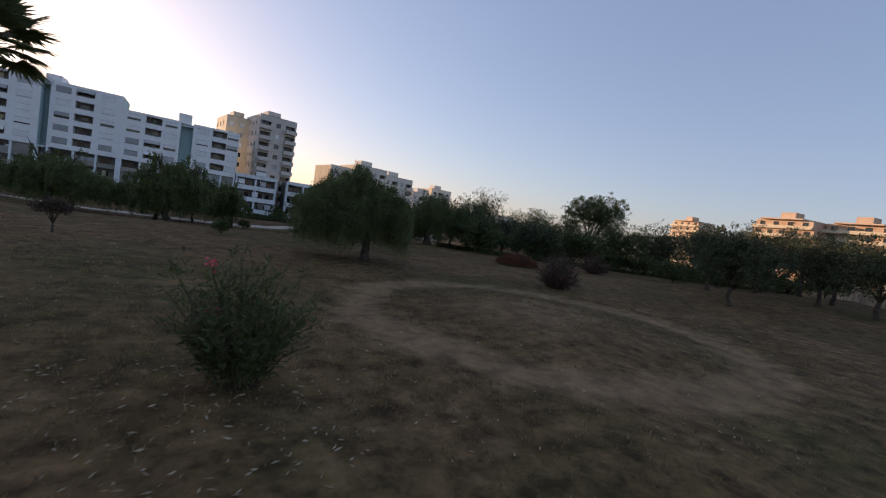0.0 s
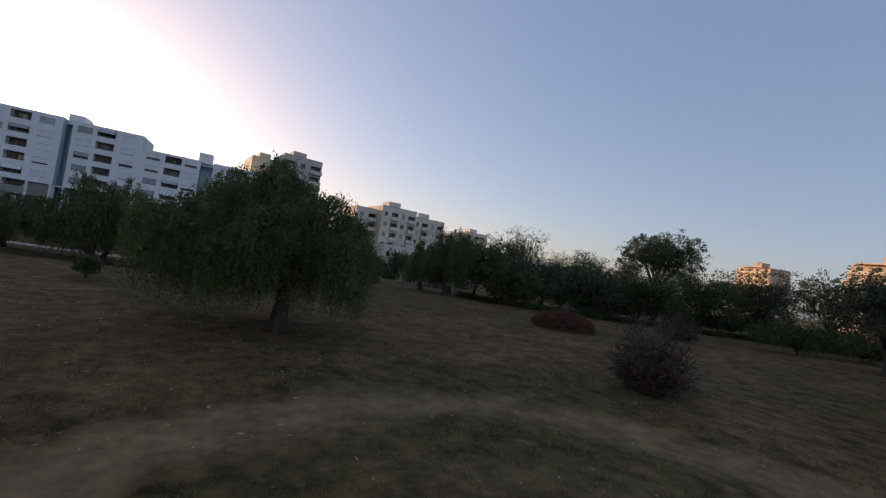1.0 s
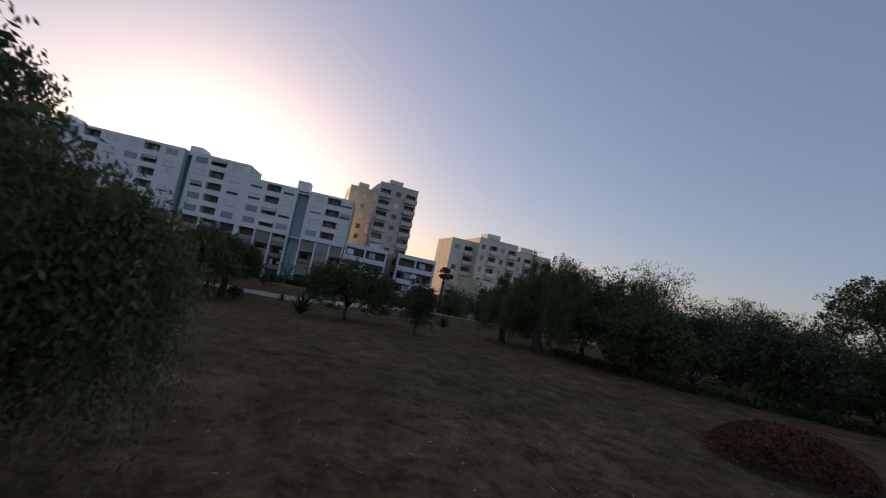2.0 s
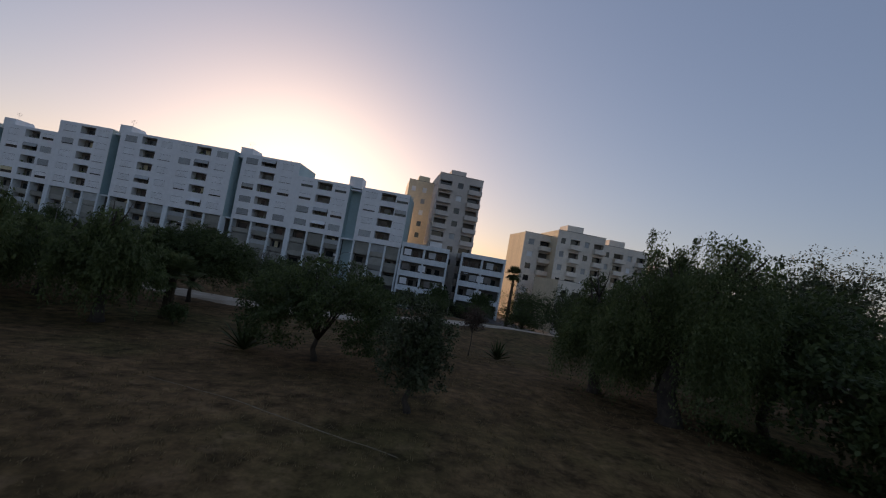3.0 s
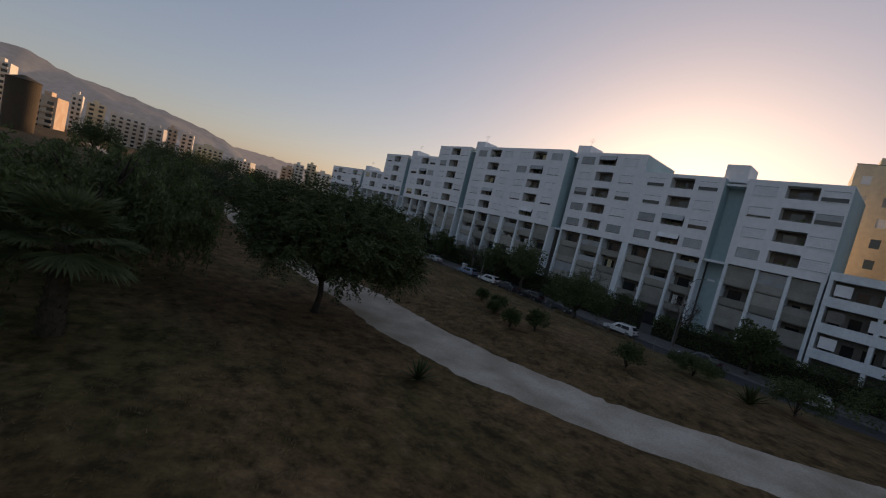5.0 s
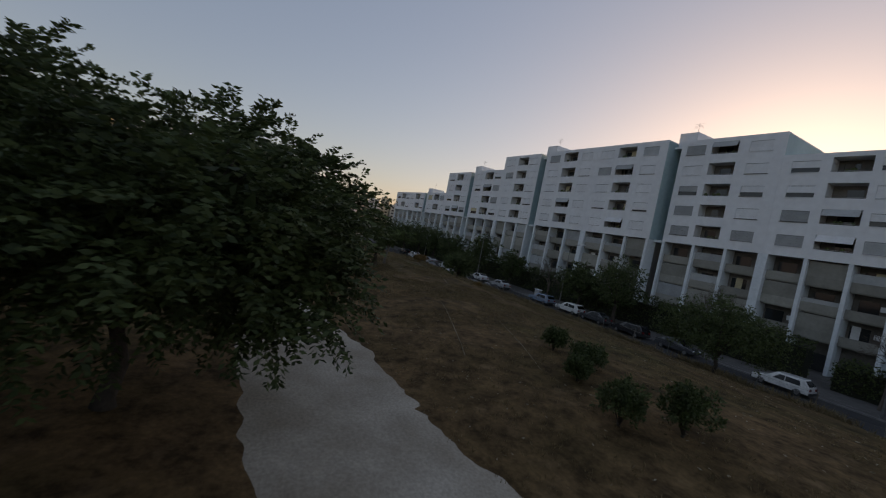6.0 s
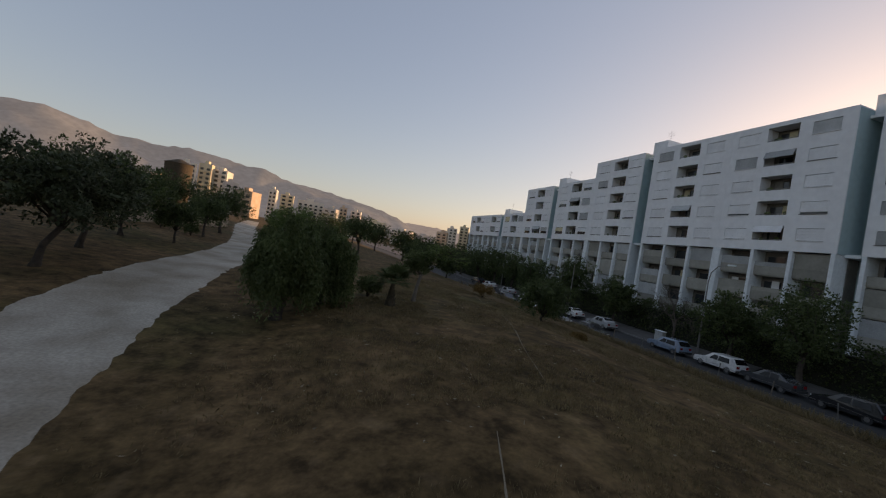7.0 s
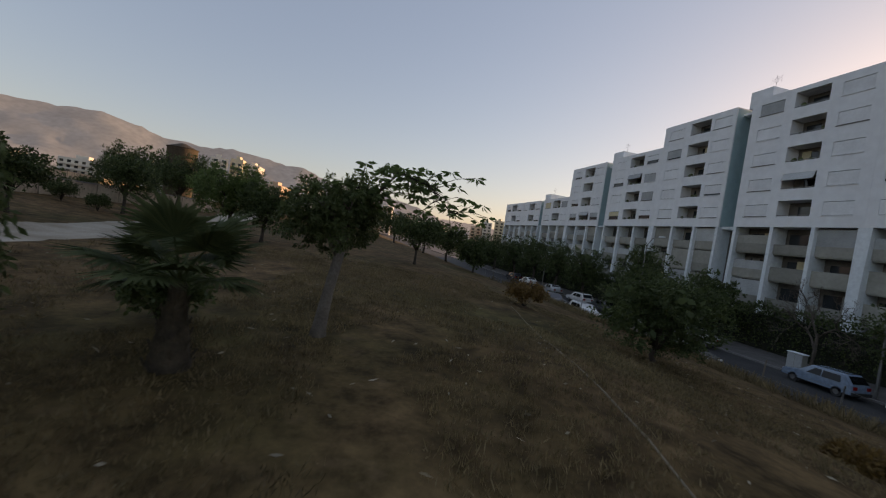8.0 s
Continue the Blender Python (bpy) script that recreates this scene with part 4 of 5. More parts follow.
def agave(x, y, h, seed, label, n=34):
    rng = np.random.default_rng(seed)
    t = empty("agave", x, y, ground_z(x, y))
    for i in range(n):
        a = i * 2.399
        el = radians(82 - 66 * i / n + rng.uniform(-5, 5))
        d = Vector((math.cos(a) * math.cos(el), math.sin(a) * math.cos(el), math.sin(el)))
        p = d.cross(Vector((0, 0, 1))).normalized()
        ln = h * rng.uniform(0.85, 1.1)
        nn = p.cross(d)
        bm = bmesh.new()
        rows = []
        for q, w in ((0, 0.05), (0.3, 0.055), (0.7, 0.035), (1.0, 0.003)):
            c = d * ln * q + Vector((0, 0, 0.08 - 0.12 * h * q * q))
            rows.append([bm.verts.new(c + p * w * h), bm.verts.new(c - nn * w * 0.5 * h), bm.verts.new(c - p * w * h)])
        for r, s in zip(rows, rows[1:]):
            for k in range(2):
                bm.faces.new((r[k], r[k + 1], s[k + 1], s[k]))
            bm.faces.new((r[2], r[0], s[0], s[2]))
        part("blade", bm, M_PALM, t)
    return tagged(t, label, "agave", "agaves")


def bare_tree(x, y, z, h, seed, label):
    rng = np.random.default_rng(seed)
    t = empty("bare_tree", x, y, z)
    bm = bmesh.new()

    def grow(p, d, ln, r, depth):
        e = p + d * ln
        tube(bm, [p, p.lerp(e, 0.5) + Vector(rng.normal(size=3)) * ln * 0.06, e], [r, r * 0.8, r * 0.62], 6 if depth > 3 else 3)
        if depth:
            for _ in range(3):
                nd = (d + Vector(rng.normal(size=3)) * 0.55 + Vector((0, 0, 0.12))).normalized()
                grow(e.lerp(p, rng.uniform(0, 0.45)), nd, ln * rng.uniform(0.6, 0.82), max(0.008, r * 0.58), depth - 1)
    grow(Vector((0, 0, -0.1)), Vector((0.05, 0, 1)), h * 0.3, h * 0.016, 6)
    part("branchwork", bm, M_TWIG, t)
    return tagged(t, label, "tree", "bare street trees")


def arching_branch(tree, points, seed, leaf, n=44, spread=0.42):
    """A bent limb with short twigs that end in hanging stars of large leaves."""
    rng = np.random.default_rng(seed)
    pts = [Vector(p) for p in points]
    bm = bmesh.new()
    tube(bm, pts, [0.034 - 0.026 * i / (len(pts) - 1) for i in range(len(pts))], 5)
    P, A = [], []
    for i in range(n):
        u = rng.uniform(0.22, 1) * (len(pts) - 1)
        k = min(int(u), len(pts) - 2)
        c = pts[k].lerp(pts[k + 1], u - k)
        e = c + Vector((rng.normal() * spread * 0.7, rng.normal() * spread * 0.7, rng.uniform(-0.75, 0.7) * spread))
        tube(bm, [c, c.lerp(e, 0.6) + Vector((0, 0, 0.05)), e], [0.009, 0.006, 0.004], 3)
        for a in range(9):
            g = a * math.tau / 9 + rng.uniform(-0.2, 0.2)
            ax = np.array([math.cos(g), math.sin(g), rng.uniform(-0.75, 0.1)])
            ax /= np.linalg.norm(ax)
            P.append(np.array(e) + ax * 0.03)
            A.append(ax)
    branch = part("branch", bm, M_BARK, tree)
    P, A = np.array(P), np.array(A)
    leaves_mesh("leaves", P, A, rng.uniform(0.13, 0.21, len(P)), rng.uniform(0.05, 0.075, len(P)), leaf, branch, "large hanging fresh green leaves", rng=rng)


pepper_tree(41.8, -107.0, 6.9, 9.4, 11, 17000, peak=1.2, off=(-0.6, 1.3), core=60, leaf=0.66, label="large weeping pepper tree with a stout dark trunk on dry grass", skirt=0.07, trunk_h=0.3)
pepper_tree(62.6, -78.6, 9.4, 7.2, 12, 5200, leaf=0.85, label="tall weeping pepper tree beside a lower one", skirt=0.05)
pepper_tree(60.9, -74.6, 6.7, 5.6, 13, 3600, leaf=0.85, skirt=0.05)
pepper_tree(29.3, -80.0, 8.6, 9.0, 61, 2800, leaf=1.35, skirt=0.16, label="weeping pepper tree with a dark trunk on the lawn")
pepper_tree(34.8, -74.6, 6.6, 6.4, 62, 1800, leaf=1.3, skirt=0.16)
pepper_tree(27.5, -70.5, 6.0, 10.4, 14, 2600, leaf=1.3)
pepper_tree(19.0, -68.5, 6.4, 10.0, 15, 2200, leaf=1.3)
pepper_tree(19.5, -79.5, 7.0, 8.0, 16, 2200, leaf=1.2)
pepper_tree(10.9, -51.9, 3.8, 3.0, 17, 4200, leaf=0.8, skirt=0.02, trunk_h=0.15, label="bushy weeping pepper tree with foliage down to the grass")
pepper_tree(13.2, -53.3, 4.1, 2.8, 19, 5200, leaf=0.8, skirt=0.12, trunk_h=0.3, label="drooping pepper tree on a thin trunk by the gravel path")
leafy_tree("park_tree", -22.0, -47.2, 5.2, 4.2, 18, M_DARK, n=4500, size=0.18, label="dark round-crowned small tree on the grass", group="park trees", low=0.34, core=12)

leafy_tree("park_tree", 47.0, -76.8, 5.1, 8.6, 21, M_DARK, n=34000, size=0.13, label="dense dark-leaved park tree with a short trunk", group="park trees", low=0.14, trunk_h=0.22, lobes=20)
leafy_tree("park_tree", 51.9, -82.9, 4.1, 2.8, 22, M_OLIVE, n=14000, size=0.1, label="slim grey-green tree with a leafy trunk foot", group="park trees", low=0.12, trunk_h=0.2)
leafy_tree("sapling", 54.7, -69.2, 3.5, 1.9, 23, M_PURPLE, n=3600, size=0.09, label="young thin sapling with a small dull crown", group="park trees", low=0.42, trunk_h=0.46, r0=0.035, lobes=6, core=20)
pinnate_tree(31.6, -61.6, 6.6, 9.35, 24, 8200, "spreading airy tree with feathered leaves beside the gravel path", trunk_h=0.25, leaf=M_DARK, low=0.26, core=18, size=0.08)
slim_tree = leafy_tree("park_tree", 8.4, -47.3, 2.85, 1.75, 25, M_PEPPER, bark=M_PALE_BARK, n=15000, size=0.062, trunk_h=0.5, low=0.42, droop=0.9, lean=(0.1, 0.18), r0=0.1, lobes=9, core=16, label="small tree with an arching leafy branch on a pale leaning trunk", group="park trees")
arching_branch(slim_tree, [(0.1, 0.2, 1.55), (0.0, 0.55, 2.35), (-0.05, 0.95, 2.85), (0.0, 1.45, 2.75), (0.05, 1.95, 2.3)], 26, M_BRIGHT, n=70)
arching_branch(slim_tree, [(0.1, 0.2, 1.6), (0.1, 0.3, 2.3), (0.1, 0.38, 2.8)], 27, M_BRIGHT, n=16, spread=0.22)
leafy_tree("park_tree", -9.6, -43.0, 3.2, 3.4, 26, M_DARK, n=5000, size=0.15, label="low dark tree on the dry slope", group="park trees", low=0.3)
leafy_tree("shrub", 8.5, -49.6, 1.1, 1.3, 36, M_PEPPER, n=4000, size=0.09, label="low grey-green shrub beside a young fan palm", category="bush", group="park shrubs", low=0.12, trunk_h=0.15)
leafy_tree("park_tree", 9.2, -62.2, 5.3, 6.6, 27, M_OLIVE, n=16000, size=0.16, label="broad dark tree with a leaning reddish trunk", group="park trees", lean=(-0.9, 0.3), low=0.25)
leafy_tree("park_tree", 3.4, -63.4, 5.5, 6.2, 28, M_DARK, n=12000, size=0.17, label="broad dark park tree beyond the path", group="park trees", low=0.22)
leafy_tree("park_tree", -5.4, -65.0, 5.6, 6.0, 29, M_DARK, n=8000, size=0.2, label="broad dark park tree beyond the path", group="park trees", low=0.2)
leafy_tree("park_tree", -12.6, -54.3, 4.7, 5.2, 30, M_BRIGHT, n=13000, size=0.15, label="fresh green round-crowned tree by the path", group="park trees", low=0.22)
leafy_tree("park_tree", -10.8, -52.0, 3.7, 3.4, 31, M_DARK, n=8000, size=0.14, label="dark green tree by the path", group="park trees", low=0.2)
leafy_tree("park_tree", -18.7, -62.9, 4.6, 4.4, 33, M_DARK, n=7000, size=0.16, label="low dark park tree beyond the path", group="park trees", low=0.24)
leafy_tree("park_tree", -7.5, -62.3, 3.4, 3.4, 35, M_DARK, n=5000, size=0.16, label="low dark park tree beyond the path", group="park trees", low=0.3)
leafy_tree("park_tree", -30.0, -63.6, 6.4, 6.8, 34, M_DARK, n=9000, size=0.2, label="wide round dark tree standing by the path", group="park trees", low=0.24)
leafy_tree("park_tree", -39.0, -71.8, 6.6, 7.4, 32, M_DARK, n=7000, size=0.24, label="dark green park tree beyond the path", group="park trees", low=0.2)

TREE_ROW = [(73.6, -72.5, 8.6, 8.7), (72.5, -60.0, 9.8, 9.2), (81.0, -63.0, 10.6, 9.8), (88.8, -56.5, 13.8, 10.5), (97.0, -60.0, 10.5, 10.4), (105.0, -58.0, 11.9, 10.4), (114.0, -60.0, 11.2, 10.9), (123.0, -64.0, 11.2, 10.9), (67.6, -83.6, 5.0, 8.0), (77.0, -86.5, 6.0, 8.7), (84.5, -88.0, 6.3, 9.2), (92.0, -90.5, 7.4, 9.2), (100.0, -93.0, 8.6, 9.8), (108.0, -97.0, 9.8, 10.4), (117.0, -101.0, 10.6, 11.4), (78.5, -77.0, 6.7, 9.2), (87.0, -78.0, 7.2, 9.8), (110.0, -84.0, 8.4, 12.0), (66.5, -70.0, 5.4, 6.6), (67.0, -78.0, 7.0, 7.0)]
for i, (x, y, h, w) in enumerate(TREE_ROW):
    leafy_tree("park_tree", x, y, h * 1.14, w, 50 + i, M_DARK if i % 3 else M_OLIVE, n=9500, size=0.24, core=44, label="dense dark tree in the row behind the lawn", group="tree row", low=0.06, trunk_h=0.2, lobes=16)
leafy_tree("park_tree", 97.0, -80.0, 14.6, 13.0, 71, M_DARK, n=18000, size=0.28, core=40, label="tall broad-crowned green tree above the row", group="tree row", low=0.34, lobes=18)
for i, (x, y, h, w) in enumerate(((77.4, -112.0, 7.6, 7.4), (68.4, -118.2, 6.6, 6.2), (88.0, -112.0, 8.6, 10.0), (84.0, -119.0, 7.8, 6.4), (95.0, -117.0, 9.0, 9.0), (80.0, -124.0, 7.4, 7.0), (104.0, -111.0, 10.0, 11.0), (92.0, -125.0, 8.4, 9.0), (112.0, -121.0, 10.4, 11))):
    leafy_tree("olive_tree", x, y, h, w, 80 + i, M_OLIVE, n=11000, size=0.19, core=40, label="grey-green olive-like tree on the lawn before a wall", group="olive trees", low=0.16, trunk_h=0.22, lobes=16)

# shrubs
for i, (x, y) in enumerate(((86.0, -103.5), (93.0, -105.5), (101.0, -107.0), (109.0, -108.0), (117.0, -110.0))):
    leafy_tree("shrub", x, y, 3.4 - 0.3 * (i % 2), 7.0, 230 + i, M_DARK, n=4200, size=0.2, core=26, label="dense dark shrub behind the olive trees", category="shrub", group="shrubs behind the olive trees", low=0.03, trunk_h=0.12, lobes=10)
for i in range(12):
    leafy_tree("shrub", 68.5 + i * 3.9, -83.4 - i * 1.12 + 0.7 * math.sin(i * 2.2), 3.0 + 0.6 * math.sin(i * 1.7), 5.6, 180 + i, M_DARK, n=2600, size=0.23, core=14, label="dense dark shrub at the foot of the tree row", category="shrub", group="shrubs under the tree row", low=0.1, trunk_h=0.12, lobes=9)
for i, (x, y, h, w) in enumerate(((33.4, -97.4, 1.25, 1.4), (37.5, -72.5, 1.3, 1.5), (34.7, -50.5, 1.3, 1.4), (35.6, -49.2, 1.5, 1.5), (32.1, -49.3, 0.9, 0.9), (41.0, -48.2, 1.5, 1.7), (42.6, -43.2, 1.3, 2.9),
                                  (29.2, -47.6, 1.05, 1.1), (31.2, -47.9, 1.0, 1.5), (47.2, -42.6, 2.0, 3.2), (51.0, -37.0, 3.0, 6.0), (57.5, -36.0, 3.0, 6.0),
                                  (-17.0, -63.6, 1.3, 1.5), (-18.5, -66.6, 1.5, 1.8), (-24.0, -69.4, 1.7, 2.0), (-33.0, -69.2, 1.8, 2.2), (-39.0, -76.0, 1.8, 2.5))):
    leafy_tree("shrub", x, y, h, w, 100 + i, M_DARK, n=3000, size=0.11, core=12, label="low rounded dark green shrub on the grass", category="shrub", group="shrubs", low=0.15, trunk_h=0.12, lobes=8)
leafy_tree("flowering_shrub", 10.9, -39.2, 0.5, 0.8, 121, M_AUTUMN, n=1500, size=0.09, label="low rusty-leaved shrub on the slope", category="shrub", low=0.25, trunk_h=0.12, lobes=6)
leafy_tree("flowering_shrub", 0.8, -40.3, 1.0, 1.7, 122, M_AUTUMN, n=2600, size=0.09, label="rusty-leaved shrub above the wire fence", category="shrub", low=0.2, trunk_h=0.12, lobes=7)
leafy_tree("slope_tree", 26.6, -30.2, 5.4, 8.4, 123, M_DARK, n=15000, size=0.16, label="spreading dark tree at the foot of the slope", group="slope trees", low=0.12, trunk_h=0.2)
leafy_tree("slope_tree", 4.4, -37.4, 3.3, 4.0, 124, M_DARK, n=18000, size=0.09, core=40, label="dense round dark tree on the slope above the fence", group="slope trees", low=0.0, trunk_h=0.14, lobes=18)
leafy_tree("red_bush", 25.4, -106.3, 1.9, 1.9, 126, M_PURPLE, n=2500, size=0.1, label="low thin-trunked shrub with dull purple leaves", category="shrub", low=0.45, trunk_h=0.3, lobes=8)

leafy_tree("park_tree", 68.0, -18.0, 10.2, 11.5, 127, M_DARK, n=9000, size=0.24, label="broad dark tree at the street corner", group="slope trees", low=0.1, trunk_h=0.2, lobes=16)
for i, (x, y, h, w) in enumerate(((74.5, -21.0, 8.8, 10.0), (81.5, -17.0, 9.4, 10.5), (78.0, -30.0, 8.6, 9.5))):
    leafy_tree("park_tree", x, y, h, w, 191 + i, M_DARK, n=6000, size=0.27, label="broad dark tree at the street corner", group="slope trees", low=0.06, trunk_h=0.2, lobes=16)
leafy_tree("park_tree", 70.0, -38.0, 7.6, 8.5, 128, M_DARK, n=9000, size=0.22, label="dense dark tree beside the gravel path", group="slope trees", low=0.08, trunk_h=0.2, lobes=16)
oleander(32.2, -126.9, 2.25, 2.0, 131, M_OLEANDER, "upright oleander bush with narrow leaves and pink blossoms", 4, n_stem=120)
oleander(54.0, -113.4, 2.75, 3.3, 132, M_PURPLE, "wide oleander bush with reddish leaves and faded blossoms", 7, n_stem=240, dome=True)
oleander(75.0, -99.6, 2.7, 3.8, 133, M_PURPLE, "wide oleander bush with reddish leaves before the tree row", 7, n_stem=190, dome=True)
fan_palm(10.2, -48.8, 1.0, 0.085, 0.64, 141, "young fan palm with stiff spread fronds and a short shaggy trunk", 16, 54.0, -6.0, taper=2.9)
fan_palm(36.0, -71.0, 2.5, 0.26, 1.1, 142, "fan palm with a shaggy trunk among park trees", 26)
fan_palm(26.2, -118.1, 6.2, 0.2, 0.95, 143, "tall slender fan palm standing on the lawn", 26)
leafy_tree("park_tree", 66.2, -27.2, 5.2, 8.2, 190, M_DARK, n=9000, size=0.18, label="dark spreading tree at the foot of a tall palm", group="slope trees", low=0.06, trunk_h=0.2, lobes=16)
fan_palm(63.6, -26.5, 9.8, 0.24, 0.95, 144, "tall fan palm with a shaggy trunk by the street corner", 30, 75.0, -50.0)
agave(43.6, -76.6, 1.8, 151, "large yucca rosette with sword-like leaves")
agave(56.6, -68.9, 1.4, 152, "yucca rosette with stiff sword-like leaves beside a sapling")
agave(39.3, -60.7, 0.9, 153, "low agave rosette beside the gravel path")
agave(45.8, -45.1, 1.2, 154, "pale agave rosette among shrubs on the slope")
bare_tree(15.5, -11.5, Z0, 10.0, 161, "leafless street tree with many thin twigs")
bare_tree(-9.4, -11.4, Z0, 9.8, 162, "leafless street tree before the hedge")
bare_tree(30.0, -11.0, Z0, 9.2, 163, "leafless street tree before the columns")


def red_mound():
    rng = np.random.default_rng(171)
    x, y = 62.8, -99.0
    t = empty("ground_cover_mound", x, y, ground_z(x, y))
    n = 15000
    a, q = rng.uniform(0, math.tau, n), np.sqrt(rng.uniform(0, 1, n))
    P = np.stack([np.cos(a) * q * 2.6, np.sin(a) * q * 2.0, 1.3 * np.sqrt(1 - q * q * 0.98) * rng.uniform(0.75, 1.0, n)], 1)
    ax = rng.normal(size=(n, 3)) + np.array([0, 0, 0.6])
    leaves_mesh("foliage", P, ax / np.linalg.norm(ax, axis=1)[:, None], 0.13, 0.07, M_RUST, t, rng=rng)
    bm = bmesh.new()
    bmesh.ops.create_icosphere(bm, subdivisions=3, radius=1.0)
    bmesh.ops.transform(bm, matrix=Matrix.Diagonal((2.4, 1.8, 0.95, 1)), verts=bm.verts)
    part("soil_mound", bm, M_PALM_DRY, t)
    tagged(t, "low mound overgrown with rust-red creeping plants", "mound")


red_mound()

# ---- street: hedge, trees, cars, lamps, fence ----
def hedge(xa, xb, y0, y1, h, seed, label):
    rng = np.random.default_rng(seed)
    t = empty("hedge", (xa + xb) / 2, (y0 + y1) / 2, Z0)
    w, d = xb - xa, y1 - y0
    n = int(w * 420)
    P = np.stack([rng.uniform(-w / 2, w / 2, n), np.sign(rng.uniform(-1, 1, n)) * d / 2 * rng.uniform(0, 1, n) ** 0.35, rng.uniform(0.02, 1, n) ** 0.75 * h], 1)
    wob = np.array([noise.noise((p[0] * 0.35 + xa, p[1] * 0.5, 0)) for p in P])
    P[:, 2] *= 1 + 0.3 * wob
    P[:, 1] += np.sign(P[:, 1]) * 0.1 * wob
    ax = rng.normal(size=(n, 3)) + np.array([0, -0.4, 0.5])
    leaves_mesh("foliage", P, ax / np.linalg.norm(ax, axis=1)[:, None], 0.24, 0.15, M_DARK, t, rng=rng)
    # solid box added behind the leaves, coloured dark as the hedge's shaded inside
    boxes("shade_core", [(-w / 2 + 0.1, w / 2 - 0.1, -d / 2 + 0.35, d / 2 - 0.3, 0, h * 0.75)], M_HEDGE_CORE, t)
    tagged(t, label, "hedge", "hedges", kind="")


hedge(-110, -60, -9.6, -7.8, 4.0, 201, "long dark green hedge before the apartment blocks")
hedge(-59, 24, -9.2, -7.2, 4.2, 202, "long dark green hedge before the apartment blocks")
hedge(26, 62, -9.0, -7.2, 3.0, 203, "dark green hedge before the balcony blocks")

def low_hedge(pts, w, h, seed, label):
    """Clipped low hedge along a line on the lawn."""
    rng = np.random.default_rng(seed)
    t = empty("low_hedge", pts[0][0], pts[0][1], 0)
    P = []
    for (xa, ya), (xb, yb) in zip(pts, pts[1:]):
        n = int(math.hypot(xb - xa, yb - ya) * 240)
        q = rng.uniform(0, 1, n)
        X, Y = xa + (xb - xa) * q + rng.uniform(-w, w, n), ya + (yb - ya) * q + rng.uniform(-w, w, n)
        Z = np.array([ground_z(a, b) for a, b in zip(X, Y)]) + rng.uniform(0.02, 1, n) ** 0.7 * h
        P.append(np.stack([X - pts[0][0], Y - pts[0][1], Z], 1))
    P = np.concatenate(P)
    leaves_mesh("foliage", P, unit_vectors(rng, len(P)), 0.2, 0.12, M_DARK, t, rng=rng)
    tagged(t, label, "hedge", "hedges")


low_hedge([(64, -79), (69, -86.5), (80, -90), (91, -94), (104, -100), (118, -106)], 0.35, 0.6, 204, "low dark hedge along the lawn before the tree row")

STREET_TREES = [(-1.4, -12.6, 7.6, 7.4), (4.6, -12.4, 9.6, 8.0), (-28.5, -12.6, 9.6, 7), (-39.5, -13.1, 7.9, 7), (-48.5, -12.6, 9, 8), (-57.5, -12.6, 9.6, 8.5), (-67.5, -12.6, 9, 8),
                (-79.5, -12.6, 9.2, 9), (-91.5, -12.6, 9.4, 9), (-18.5, -12.1, 7, 5), (38.5, -12.1, 6.4, 5.5), (51.5, -12.6, 6.9, 6), (60.5, -10.6, 6.9, 6.5), (-30, -33, 4, 5),
                (-44, -33, 6, 6.5), (-58, -34, 7, 7), (-72, -38, 7.5, 8), (-88, -42, 8, 9), (-100, -48, 8, 10)]
for i, (x, y, h, w) in enumerate(STREET_TREES):
    t = leafy_tree("street_tree", x, y, h, w, 210 + i, M_DARK, n=6500, size=0.28, label="dense dark street tree beside parked cars", group="street trees", low=0.15, trunk_h=0.26)
    if y > -25:
        t.location.z = Z0


